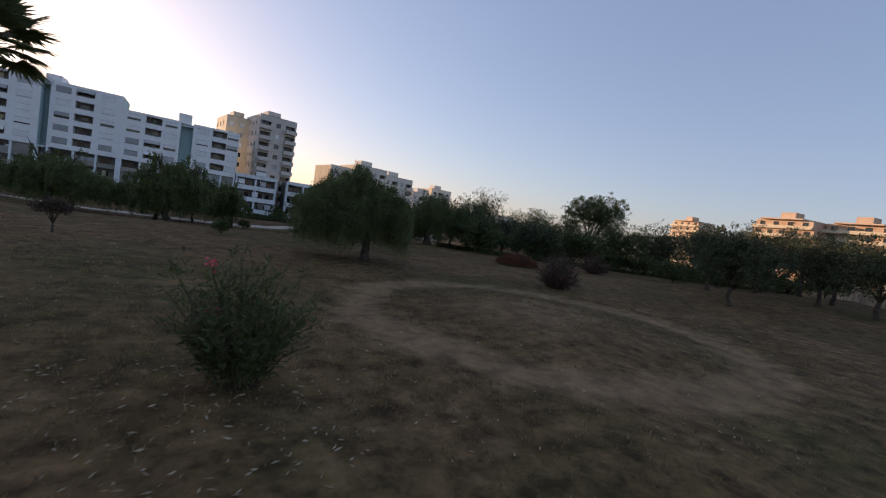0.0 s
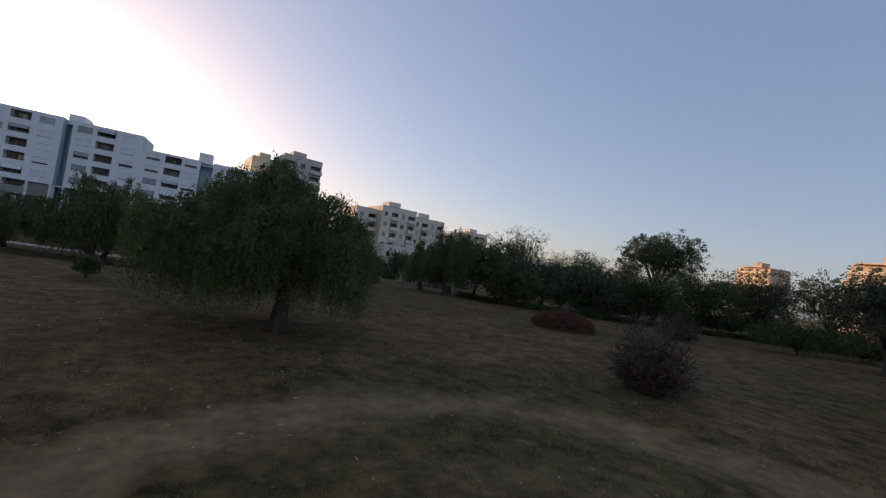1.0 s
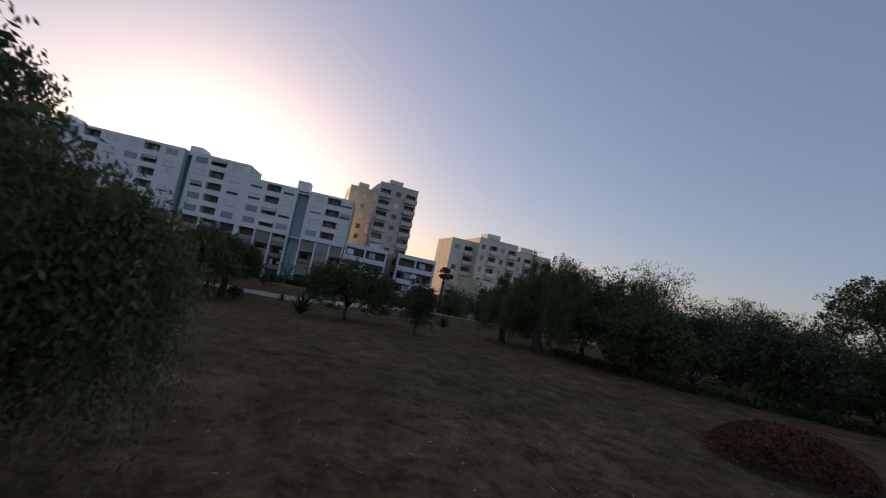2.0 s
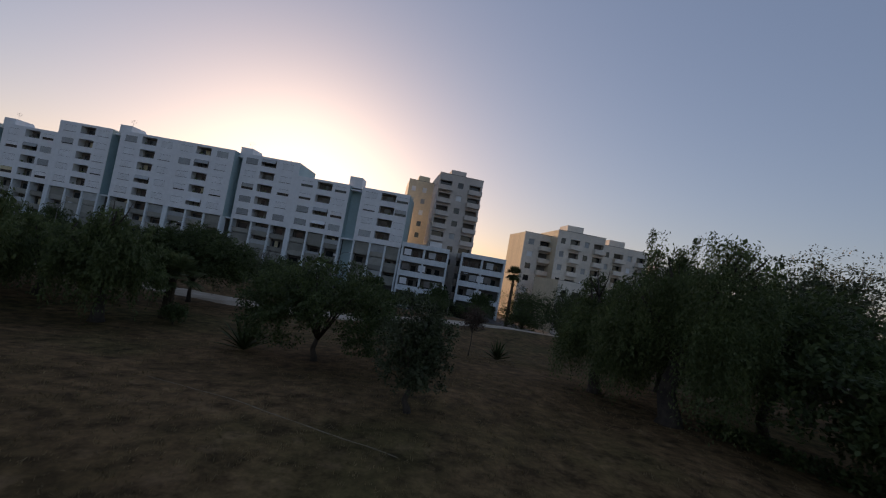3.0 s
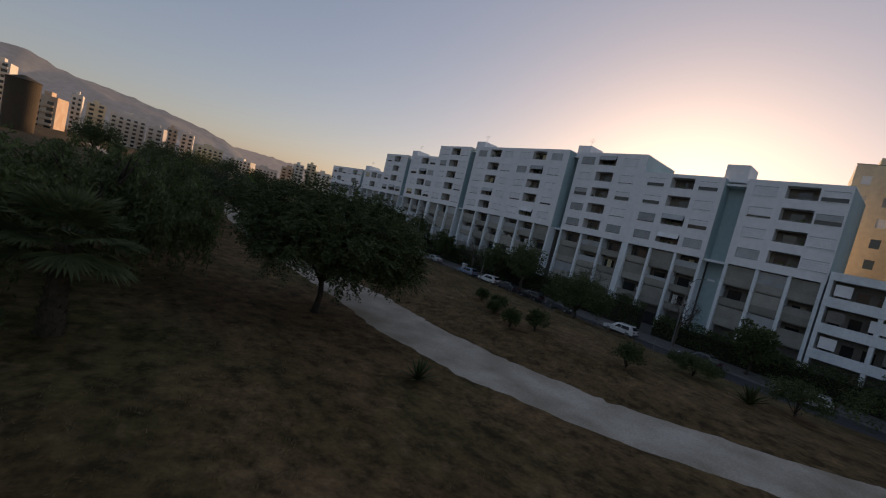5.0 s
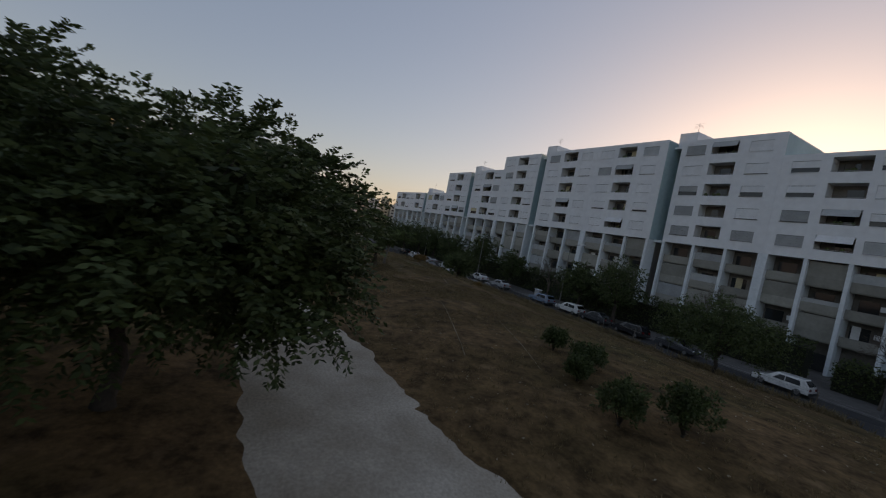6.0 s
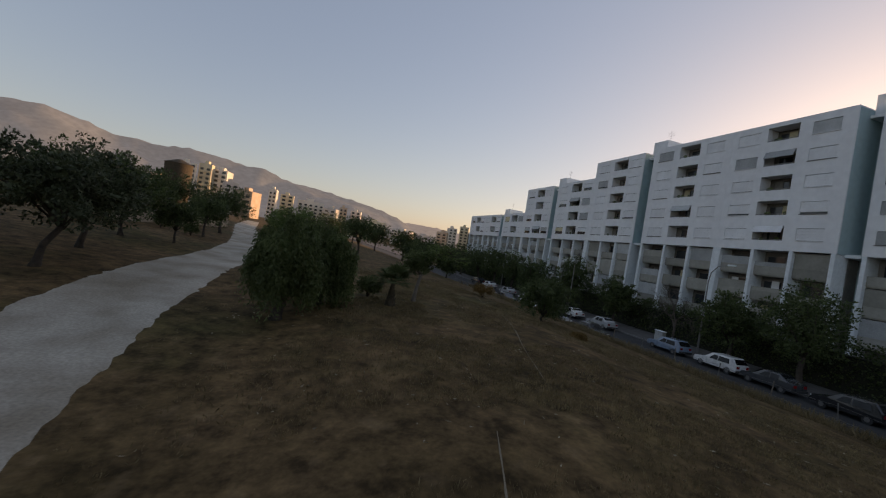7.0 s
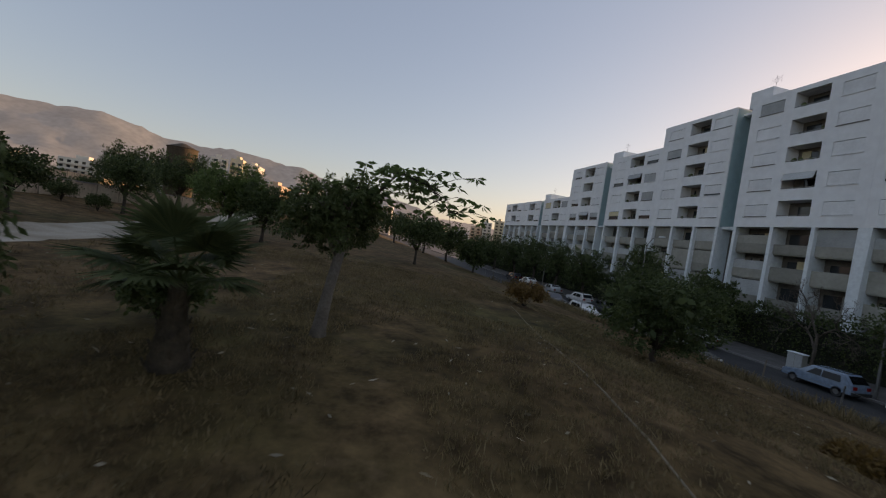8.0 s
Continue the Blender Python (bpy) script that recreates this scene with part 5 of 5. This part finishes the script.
def car_mesh_parts(t, paint, wagon, seed):
    """Parked car with the nose to -x: shaped body, glasshouse, wheels, lamps, bumpers."""
    L, W = 4.1, 1.66
    if wagon:
        prof = [(-2.05, 0.35), (-2.05, 0.62), (-1.95, 0.78), (-1.05, 0.92), (-0.35, 1.42), (1.55, 1.46), (1.98, 0.95), (2.05, 0.6), (2.05, 0.35)]
    else:
        prof = [(-2.05, 0.35), (-2.05, 0.6), (-1.95, 0.74), (-1.0, 0.88), (-0.3, 1.36), (0.9, 1.4), (1.55, 1.0), (2.0, 0.93), (2.05, 0.6), (2.05, 0.35)]
    bm = bmesh.new()
    rows = []
    for s in (-1, -0.82, 0.82, 1):
        row = []
        for x, z in prof:
            up = max(0.0, z - 0.9)
            yy = s * W / 2 * (1 - 0.28 * up)
            zz = z - (0.05 if abs(s) == 1 and z > 0.7 else 0)
            row.append(bm.verts.new((x * (1 if abs(s) < 1 else 0.985), yy, zz)))
        rows.append(row)
    n = len(prof)
    for r, q in zip(rows, rows[1:]):
        for k in range(n):
            bm.faces.new((r[k], r[(k + 1) % n], q[(k + 1) % n], q[k]))
    bm.faces.new(rows[0][::-1])
    bm.faces.new(rows[-1])
    body = part("body", bm, paint, t)
    x0, x1 = (-0.85, 1.75) if wagon else (-0.82, 1.3)
    for s in (-1, 1):
        for a, b in ((x0 + 0.35, 0.32), (0.38, x1 - 0.3)):
            bm = bmesh.new()
            v = [bm.verts.new(p) for p in ((a, s * W * 0.505, 0.9), (b, s * W * 0.505, 0.9), (b - (0.12 if b > 1 else 0), s * W * 0.44, 1.3), (a + (0.42 if a < 0 else 0), s * W * 0.44, 1.3))]
            bm.faces.new(v)
            bmesh.ops.solidify(bm, geom=bm.faces[:], thickness=0.02)
            part("side_window", bm, M_GLASS, body)
    bm = bmesh.new()
    bm.faces.new([bm.verts.new(p) for p in ((-1.0, -0.7, 0.93), (-1.0, 0.7, 0.93), (-0.42, 0.6, 1.37), (-0.42, -0.6, 1.37))])
    bmesh.ops.solidify(bm, geom=bm.faces[:], thickness=-0.03)
    part("windscreen", bm, M_GLASS, body)
    bm = bmesh.new()
    xb, xt = (1.98, 1.64) if wagon else (1.52, 0.98)
    bm.faces.new([bm.verts.new(p) for p in ((xb, 0.66, 1.0), (xb, -0.66, 1.0), (xt, -0.58, 1.38), (xt, 0.58, 1.38))])
    bmesh.ops.solidify(bm, geom=bm.faces[:], thickness=-0.03)
    part("rear_window", bm, M_GLASS, body)
    for sx in (-1.28, 1.28):
        for s in (-1, 1):
            bm = bmesh.new()
            bmesh.ops.create_cone(bm, cap_ends=True, segments=20, radius1=0.3, radius2=0.3, depth=0.2, matrix=pose(sx, s * (W / 2 - 0.1), 0.3, 90))
            wh = part("wheel", bm, M_SLIT, t)
            bm = bmesh.new()
            bmesh.ops.create_cone(bm, cap_ends=True, segments=14, radius1=0.18, radius2=0.16, depth=0.21, matrix=pose(sx, s * (W / 2 - 0.09), 0.3, 90))
            part("rim", bm, M_METAL, wh)
    for s in (-0.55, 0.55):
        boxes("headlight", [(-2.07, -2.02, s - 0.17, s + 0.17, 0.58, 0.7)], M_SHUT, t)
        boxes("tail_light", [(2.02, 2.07, s - 0.14, s + 0.14, 0.66, 0.86)], M_TAIL, t)
    boxes("bumper", [(-2.12, -2.0, -0.78, 0.78, 0.32, 0.5)], M_SLIT, t)
    boxes("bumper", [(2.0, 2.12, -0.78, 0.78, 0.32, 0.5)], M_SLIT, t)


def paint(name, c):
    m = mat(name, c, tuple(q * 0.85 for q in c), 1.0, 0.25, 0.0, 5, spec=0.5)
    m.node_tree.nodes["Principled BSDF"].inputs["Coat Weight"].default_value = 0.6
    return m


M_TAIL = glass_mat("red_lamp_glass", (0.25, 0.01, 0.01))
PAINTS = {"white": paint("white_car_paint", (0.7, 0.7, 0.68)), "silver-blue": paint("silver_blue_car_paint", (0.2, 0.28, 0.37)), "dark grey": paint("grey_car_paint", (0.06, 0.065, 0.07)),
          "black": paint("black_car_paint", (0.02, 0.02, 0.022)), "silver": paint("silver_car_paint", (0.42, 0.43, 0.43))}
CARS = [(-5.0, -16.4, "silver-blue", True, 0), (25.4, -16.4, "white", True, 0), (0.7, -16.4, "white", True, 0), (5.1, -16.4, "dark grey", False, 0), (10.3, -16.4, "black", True, 0),
        (16, -16.4, "dark grey", False, 180), (-15.5, -16.4, "silver", False, 0), (-22.1, -16.4, "white", False, 0), (-28.5, -16.4, "dark grey", False, 180), (-34.5, -16.4, "white", True, 0), (-42.5, -16.4, "silver", False, 0),
        (-51, -16.4, "white", False, 0), (-57.5, -16.4, "black", True, 0), (-9.4, -22.6, "dark grey", False, 180), (-16, -22.6, "silver", False, 180), (-23.1, -22.6, "white", True, 180),
        (-30, -22.6, "dark grey", True, 180), (-37.5, -22.6, "silver", False, 180), (35, -16.4, "dark grey", False, 0), (44.5, -16.4, "silver", True, 0)]
proto = {}
for x, y, col, wagon, rz in CARS:
    key = (col, wagon)
    if key in proto:
        copy_thing(proto[key], pose(x, y, -3.55, 0, 0, rz))
        continue
    t = empty("parked_car", x, y, -3.55, rz)
    car_mesh_parts(t, PAINTS[col], wagon, 1)
    tagged(t, "parked %s %s beside the street kerb" % (col, "estate car" if wagon else "saloon car"), "car", "parked cars")
    proto[key] = t


def street_lamp(x, y, rz):
    t = empty("street_lamp", x, y, Z0, rz)
    bm = bmesh.new()
    tube(bm, [(0, 0, 0), (0, 0, 4), (0, 0, 7.6)], [0.1, 0.08, 0.06], 8)
    part("pole", bm, M_METAL, t)
    bm = bmesh.new()
    tube(bm, [(0, 0, 7.5), (0.15, 0, 8.5), (0.8, 0, 9.2), (1.9, 0, 9.4)], [0.055, 0.05, 0.045, 0.04], 7)
    part("arm", bm, M_METAL, t)
    bm = bmesh.new()
    box(bm, 1.8, 2.6, -0.16, 0.16, 9.34, 9.5)
    bmesh.ops.bevel(bm, geom=bm.edges[:], offset=0.05, segments=2, affect="EDGES")
    part("lamp_head", bm, M_COLUMN, t)
    tagged(t, "grey street lamp with a curved arm", "street lamp", "street lamps")
    return t


lamp0 = street_lamp(-3.5, -14.3, 0)
for x in (-26, -50, 31.0, 54):
    copy_thing(lamp0, pose(x, -14.3, Z0, 0, 0, 0))


def street_cabinet(x, y):
    t = empty("street_cabinet", x, y, Z0)
    for name, rows, m in (("body", [(-0.55, 0.55, -0.25, 0.25, 0.12, 1.35)], M_BAND), ("plinth", [(-0.58, 0.58, -0.28, 0.28, 0, 0.12)], M_KERB), ("lid", [(-0.6, 0.6, -0.3, 0.3, 1.35, 1.42)], M_COLUMN)):
        bm = bmesh.new()
        box(bm, *rows[0])
        bmesh.ops.bevel(bm, geom=bm.edges[:], offset=0.02, segments=1, affect="EDGES")
        part(name, bm, m, t)
    boxes("door", [(-0.52, -0.02, -0.262, -0.25, 0.18, 1.3), (0.02, 0.52, -0.262, -0.25, 0.18, 1.3)], M_SHUTG, t)
    tagged(t, "pale grey street cabinet on the pavement before the hedge", "cabinet")


street_cabinet(-8.3, -14.3)


def wire_fence(x0, x1, y):
    t = empty("wire_fence", (x0 + x1) / 2, y, 0)
    ox = -(x0 + x1) / 2
    x = x0
    k = 0
    while x <= x1:
        z = ground_z(x, y, False)
        bm = bmesh.new()
        tube(bm, [(x + ox, 0, z - 0.2), (x + ox + (0.1 if k % 3 else -0.12), 0, z + 1.25)], [0.035, 0.03], 6)
        part("post", bm, M_PALE_BARK if k % 2 else M_METAL, t)
        x += 3.1
        k += 1
    for dz in (0.5, 1.1):
        bm = bmesh.new()
        pts = [(q + ox, 0, ground_z(q, y, False) + dz - (0.08 if i % 2 else 0)) for i, q in enumerate(np.arange(x0, x1 + 0.1, 1.55))]
        tube(bm, pts, [0.008] * len(pts), 4)
        part("wire", bm, M_METAL, t)
    tagged(t, "sagging wire fence on thin leaning posts", "fence")


wire_fence(-40, 40, -28.0)


M_GWALL = mat("beige_wall_render", (0.38, 0.31, 0.23), (0.27, 0.22, 0.165), 0.5, 0.9, 0.2, 4, streak=True)


# beige boundary wall beside the olive trees
def garden_wall(x0, y0, x1, y1, h):
    L = math.hypot(x1 - x0, y1 - y0)
    a = math.degrees(math.atan2(y1 - y0, x1 - x0))
    w = empty("boundary_wall", x0, y0, ground_z(x0, y0) - 0.3, a)
    n = int(L / 3)
    boxes("wall_face", [(0, L, -0.12, 0.12, 0, h)], M_GWALL, w)
    for i in range(n + 1):
        boxes("pier", [(i * L / n - 0.18, i * L / n + 0.18, -0.2, 0.2, 0, h + 0.12)], M_GWALL, w)
    boxes("coping", [(0, L, -0.2, 0.2, h + 0.004, h + 0.1)], M_KERB, w)
    tagged(w, "beige rendered boundary wall behind trees", "wall", kind="structure")


garden_wall(100, -125.0, 150, -97, 2.3)
garden_wall(-14, -69.4, -50, -66.6, 1.5)
garden_wall(-46, -86, -130, -108, 2.2)


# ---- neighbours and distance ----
# cream houses; the side colour paints low sunlight onto their flanks
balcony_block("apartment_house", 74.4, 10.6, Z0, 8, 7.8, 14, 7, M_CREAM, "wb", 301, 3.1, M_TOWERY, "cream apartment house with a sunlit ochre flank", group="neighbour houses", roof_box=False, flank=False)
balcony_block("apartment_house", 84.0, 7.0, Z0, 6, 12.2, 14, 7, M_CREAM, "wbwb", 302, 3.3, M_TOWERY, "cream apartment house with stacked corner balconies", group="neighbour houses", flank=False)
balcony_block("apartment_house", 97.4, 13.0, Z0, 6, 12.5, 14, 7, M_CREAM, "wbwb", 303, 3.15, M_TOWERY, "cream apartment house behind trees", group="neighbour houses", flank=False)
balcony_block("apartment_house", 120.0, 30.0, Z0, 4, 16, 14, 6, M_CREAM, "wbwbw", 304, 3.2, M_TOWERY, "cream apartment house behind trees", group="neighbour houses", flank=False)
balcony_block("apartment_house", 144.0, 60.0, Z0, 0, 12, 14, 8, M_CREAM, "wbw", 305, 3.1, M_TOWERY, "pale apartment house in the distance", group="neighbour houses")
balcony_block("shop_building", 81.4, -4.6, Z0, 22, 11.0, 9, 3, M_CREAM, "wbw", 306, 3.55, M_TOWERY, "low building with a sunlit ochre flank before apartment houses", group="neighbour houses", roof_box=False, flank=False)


def polar(azim, dist):
    a = radians(azim)
    return 40 - math.sin(a) * dist, -90 + math.cos(a) * dist


def terraced_block(x, y, w, n, turn, label, steps=0.5):
    """Stepped block with continuous terraces, as seen from far off."""
    t = empty("terraced_building", x, y, -3, turn)
    for i in range(n):
        k = w * (1 - steps * max(0, i - n * 0.6) / n)
        st = boxes("storey", [(-k / 2, k / 2, 1.6, 14, i * 3.1, (i + 1) * 3.1)], M_ORANGE, t)
        boxes("terrace", [(-k / 2 - 0.5, k / 2 + 0.5, 0, 0.15, i * 3.1 - 0.2, i * 3.1 + 0.95), (-k / 2 - 0.5, k / 2 + 0.5, 0.15, 1.6, i * 3.1 - 0.2, i * 3.1), (-k / 2 - 0.6, -k / 2 - 0.45, 0.15, 14, i * 3.1 - 0.2, i * 3.1 + 0.9)], M_TOWERY, t)
        m = max(3, int(k / 4))
        for j in range(m):
            c = -k / 2 + (j + 0.5) * k / m
            boxes("window", [(c - 0.9, c + 0.9, 1.54, 1.59, i * 3.1 + 0.2, i * 3.1 + 2.4)], M_GLASS, st)
    boxes("roof", [(-w * 0.32, w * 0.32, -0.3, 14.5, n * 3.1, n * 3.1 + 0.45), (-w * 0.12, w * 0.1, 4, 9, n * 3.1 + 0.45, n * 3.1 + 3)], M_ORANGE, t)
    tagged(t, label, "building", "terraced buildings")


# faces turned to the low sun; its orange is also in their wall colour
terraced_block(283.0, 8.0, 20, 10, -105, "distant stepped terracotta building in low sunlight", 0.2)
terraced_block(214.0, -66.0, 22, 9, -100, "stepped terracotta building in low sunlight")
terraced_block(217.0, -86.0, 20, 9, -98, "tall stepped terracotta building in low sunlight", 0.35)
balcony_block("apartment_house", *polar(-45, 190), -3, -40, 12, 10, 5, M_CREAM, "wbw", 320, 3.1, M_CREAM, "pale apartment house behind the tree row", group="neighbour houses", roof_box=False)
cx, cy = polar(-43.4, 150)
bm = bmesh.new()
tube(bm, [(0, 0, 0), (0, 0, 15.5), (0, 0, 15.6), (0, 0, 17)], [0.9, 0.7, 0.85, 0.85], 12)
ch = part("chimney", bm, M_BARK)
ch.location = (cx, cy, 0)
tagged(ch, "dark brick chimney stack behind the tree row", "chimney")


def city_block(azim, dist, w, d, h, turn, m, seed):
    """Far block of flats with rows of window strips and balconies."""
    rng = random.Random(seed)
    x, y = polar(azim, dist)
    t = empty("city_building", x, y, -6, turn)
    n = max(2, int(h / 3.2))
    boxes("wall", [(-w / 2, w / 2, 0, d, 0, h)], m, t)
    for i in range(n):
        k = max(2, int(w / 4))
        for j in range(k):
            a = -w / 2 + (j + 0.25) * w / k
            boxes("window", [(a, a + w / k * 0.5, -0.12, 0.05, 3.2 * i + 4.2, 3.2 * i + 5.8)], M_GLASS, t) if 3.2 * i + 6.2 < h else None
        if 3.2 * i + 6 < h and rng.random() < 0.8:
            boxes("balcony", [(-w / 2 + w * 0.1, w / 2 - w * 0.1, -1.3, 0, 3.2 * i + 3.0, 3.2 * i + 3.9)], m, t)
    boxes("roof_box", [(-w * 0.2, w * 0.1, d * 0.3, d * 0.7, h, h + 2.4)], m, t)
    tagged(t, "distant block of flats below the mountains", "building", "city blocks")


CITY = [(99.2, 97.4, 4.9, 340), (97.4, 96.0, 5.1, 345), (96.0, 94.4, 4.7, 350), (94.2, 92.6, 3.5, 330), (92.4, 90.3, 2.8, 300), (90.2, 89.3, 3.6, 380), (89.1, 87.5, 3.2, 400), (87.3, 84.0, 2.9, 420),
        (83.9, 82.2, 2.4, 400), (82.0, 81.0, 2.8, 410), (80.8, 79.5, 2.6, 430), (79.4, 76.5, 1.7, 480), (76.3, 73.5, 1.1, 520), (73.3, 70.5, 0.9, 560), (69.9, 68.4, 1.7, 470), (68.3, 67.2, 2.4, 470),
        (67.0, 65.8, 2.8, 480), (65.6, 63.8, 2.1, 480), (108.0, 104.5, 3.0, 380), (104.2, 100.0, 2.7, 380), (113.0, 109.0, 2.1, 360), (118.0, 113.5, 1.8, 330), (124.0, 118.6, 1.8, 300), (130.0, 124.5, 1.8, 300)]
rngc = random.Random(77)
for i, (az0, az1, elev, dist) in enumerate(CITY):
    city_block((az0 + az1) / 2, dist, radians(az0 - az1) * dist * 0.96, 14, math.tan(radians(elev)) * dist + 10, (az0 + az1) / 2 + rngc.uniform(-22, 22), (M_CREAM, M_TOWERY, M_CREAM, M_TOWER, M_ORANGE)[i % 5], 400 + i)

tx, ty = -91.5, -86.5
bm = bmesh.new()
bmesh.ops.create_cone(bm, cap_ends=True, segments=40, radius1=2.9, radius2=3.1, depth=13.6, matrix=pose(0, 0, 6.8))
bmesh.ops.create_cone(bm, cap_ends=True, segments=40, radius1=3.3, radius2=0.5, depth=1.1, matrix=pose(0, 0, 14.15))
gas = part("storage_tank", bm, M_PALM_DRY)
gas.location = (tx, ty, 0)
tagged(gas, "rust-brown round storage tank in the distance", "tank")


def mountains(name, ridge, dist, material, seed, depth=900.0):
    """Ridge of folded slopes; ridge rows are bearing and height angle in degrees."""
    na, nd = 160, 26
    a0, a1 = ridge[0][0], ridge[-1][0]
    xs, hs = [r[0] for r in ridge], [r[1] for r in ridge]
    verts = []
    for j in range(nd):
        q = j / (nd - 1)
        for i in range(na):
            a = a0 + (a1 - a0) * i / (na - 1)
            d = dist - depth * (1 - q)
            e = float(np.interp(a, xs, hs))
            x, y = polar(a, d)
            top = math.tan(radians(e)) * dist + 5
            z = top * (q ** 1.3) + q * (1 - q) * 1.4 * 160 * noise.fractal((x * 0.0035, y * 0.0035, seed), 1.0, 2.0, 5) + (14 * noise.noise((a * 1.3, seed, 0)) if j == nd - 1 else 0)
            verts.append((x, y, z - 8))
    faces = [(j * na + i, j * na + i + 1, (j + 1) * na + i + 1, (j + 1) * na + i) for j in range(nd - 1) for i in range(na - 1)]
    tagged(pydata(name, verts, faces, material, smooth=True), "hazy bare mountain ridge behind the city", "mountain", kind="structure")


M_MOUNT = mat("haze_glow_mountain", (0.2, 0.19, 0.17), (0.13, 0.13, 0.12), 0.006, 1.0, 0.0, 0.03, spec=0.0)
# faint emission imitates the haze that lightens this ridge
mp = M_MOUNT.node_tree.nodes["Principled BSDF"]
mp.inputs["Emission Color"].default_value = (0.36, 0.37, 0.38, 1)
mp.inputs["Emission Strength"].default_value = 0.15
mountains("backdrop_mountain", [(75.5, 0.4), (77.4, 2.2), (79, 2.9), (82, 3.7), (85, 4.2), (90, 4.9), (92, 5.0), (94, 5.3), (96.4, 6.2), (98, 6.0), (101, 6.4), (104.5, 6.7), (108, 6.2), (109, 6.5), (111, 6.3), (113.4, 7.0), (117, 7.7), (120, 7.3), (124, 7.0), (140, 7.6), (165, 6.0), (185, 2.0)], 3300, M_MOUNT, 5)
M_FAR = mat("far_haze_glow_mountain", (0.2, 0.19, 0.17), (0.16, 0.155, 0.15), 0.004, 1.0, 0.0, 0.02, spec=0.0)
# stronger, warmer emission paints the thicker haze on the farther ridge
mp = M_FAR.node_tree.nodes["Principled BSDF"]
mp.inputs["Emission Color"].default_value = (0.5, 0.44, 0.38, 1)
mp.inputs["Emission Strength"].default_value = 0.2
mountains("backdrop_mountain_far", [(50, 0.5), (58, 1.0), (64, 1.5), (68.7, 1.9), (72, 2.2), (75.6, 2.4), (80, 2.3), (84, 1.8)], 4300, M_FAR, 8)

# ---- grass and litter ----
def tufts(name, n, region, seed, material, hmin, hmax, label, width=0.016):
    rng = np.random.default_rng(seed)
    x0, x1, y0, y1 = region
    X = rng.uniform(x0, x1, n)
    Y = rng.uniform(y0, y1, n)
    keep = np.array([noise.noise((x * 0.25, y * 0.25, 9.0)) + 0.35 * noise.noise((x, y, 2.0)) for x, y in zip(X, Y)]) > -0.22
    r = np.hypot(X - RING[0], (Y - RING[1]) * RING[3])
    keep &= np.abs(r - RING[2]) > 1.1
    keep &= ~((Y > path_y(X) - 2.1) & (Y < path_y(X) + 2.1))
    # thin out towards the rim of the patch
    rim = np.minimum(np.minimum(X - x0, x1 - X), np.minimum(Y - y0, y1 - Y)) / min(5.0, 0.3 * (y1 - y0))
    keep &= rng.uniform(0, 1, n) < rim
    X, Y = X[keep], Y[keep]
    k = 5
    P = np.repeat(np.stack([X, Y, np.array([ground_z(x, y) for x, y in zip(X, Y)]) - 0.02], 1), k, 0)
    P[:, :2] += rng.normal(size=(len(P), 2)) * 0.06
    ax = rng.normal(size=(len(P), 3)) * 0.45 + np.array([0, 0, 1.0])
    ob = leaves_mesh(name, P, ax / np.linalg.norm(ax, axis=1)[:, None], rng.uniform(hmin, hmax, len(P)), width, material, None, rng=rng)
    tagged(ob, label, "grass", kind="stuff")


def path_y(x):
    return np.interp(x, [r[0] for r in PATH_LINE], [r[1] for r in PATH_LINE])


tufts("dry_grass", 20000, (24, 58, -133, -108), 501, M_STRAW, 0.05, 0.14, "short dry straw-coloured grass tufts")
tufts("dry_grass", 15000, (36, 66, -106, -62), 502, M_STRAW, 0.05, 0.15, "short dry straw-coloured grass tufts")
tufts("dry_grass", 14000, (-6, 46, -57, -33), 503, M_STRAW, 0.05, 0.17, "short dry straw-coloured grass tufts")
tufts("dry_grass", 52000, (-8, 26, -54, -33), 504, M_STRAW, 0.05, 0.13, "longer dry straw-coloured grass tufts on the slope", 0.012)

tufts("dry_weeds", 9000, (-30, 34, -31.5, -24.8), 505, M_STRAW, 0.2, 0.7, "tall dry weeds along the wire fence", 0.03)


def dead_leaves(n, region, seed):
    rng = np.random.default_rng(seed)
    x0, x1, y0, y1 = region
    P = np.stack([rng.uniform(x0, x1, n), rng.uniform(y0, y1, n), np.zeros(n)], 1)
    P[:, 2] = [ground_z(x, y) + 0.03 for x, y, _ in P]
    ax = rng.normal(size=(n, 3)) * np.array([1, 1, 0.12])
    ob = leaves_mesh("fallen_leaves", P, ax / np.linalg.norm(ax, axis=1)[:, None], rng.uniform(0.06, 0.16, n), 0.03, M_LITTER, None, rng=rng)
    tagged(ob, "pale dry leaves lying in the grass", "leaf litter", kind="stuff")


M_LITTER = leaf_mat("pale_dry_leaf", (0.28, 0.23, 0.16), (0.45, 0.38, 0.28), 0.1)
dead_leaves(260, (28.5, 33.5, -130, -125.5), 511)
dead_leaves(1400, (22, 60, -132, -100), 512)
dead_leaves(900, (0, 38, -55, -34), 513)
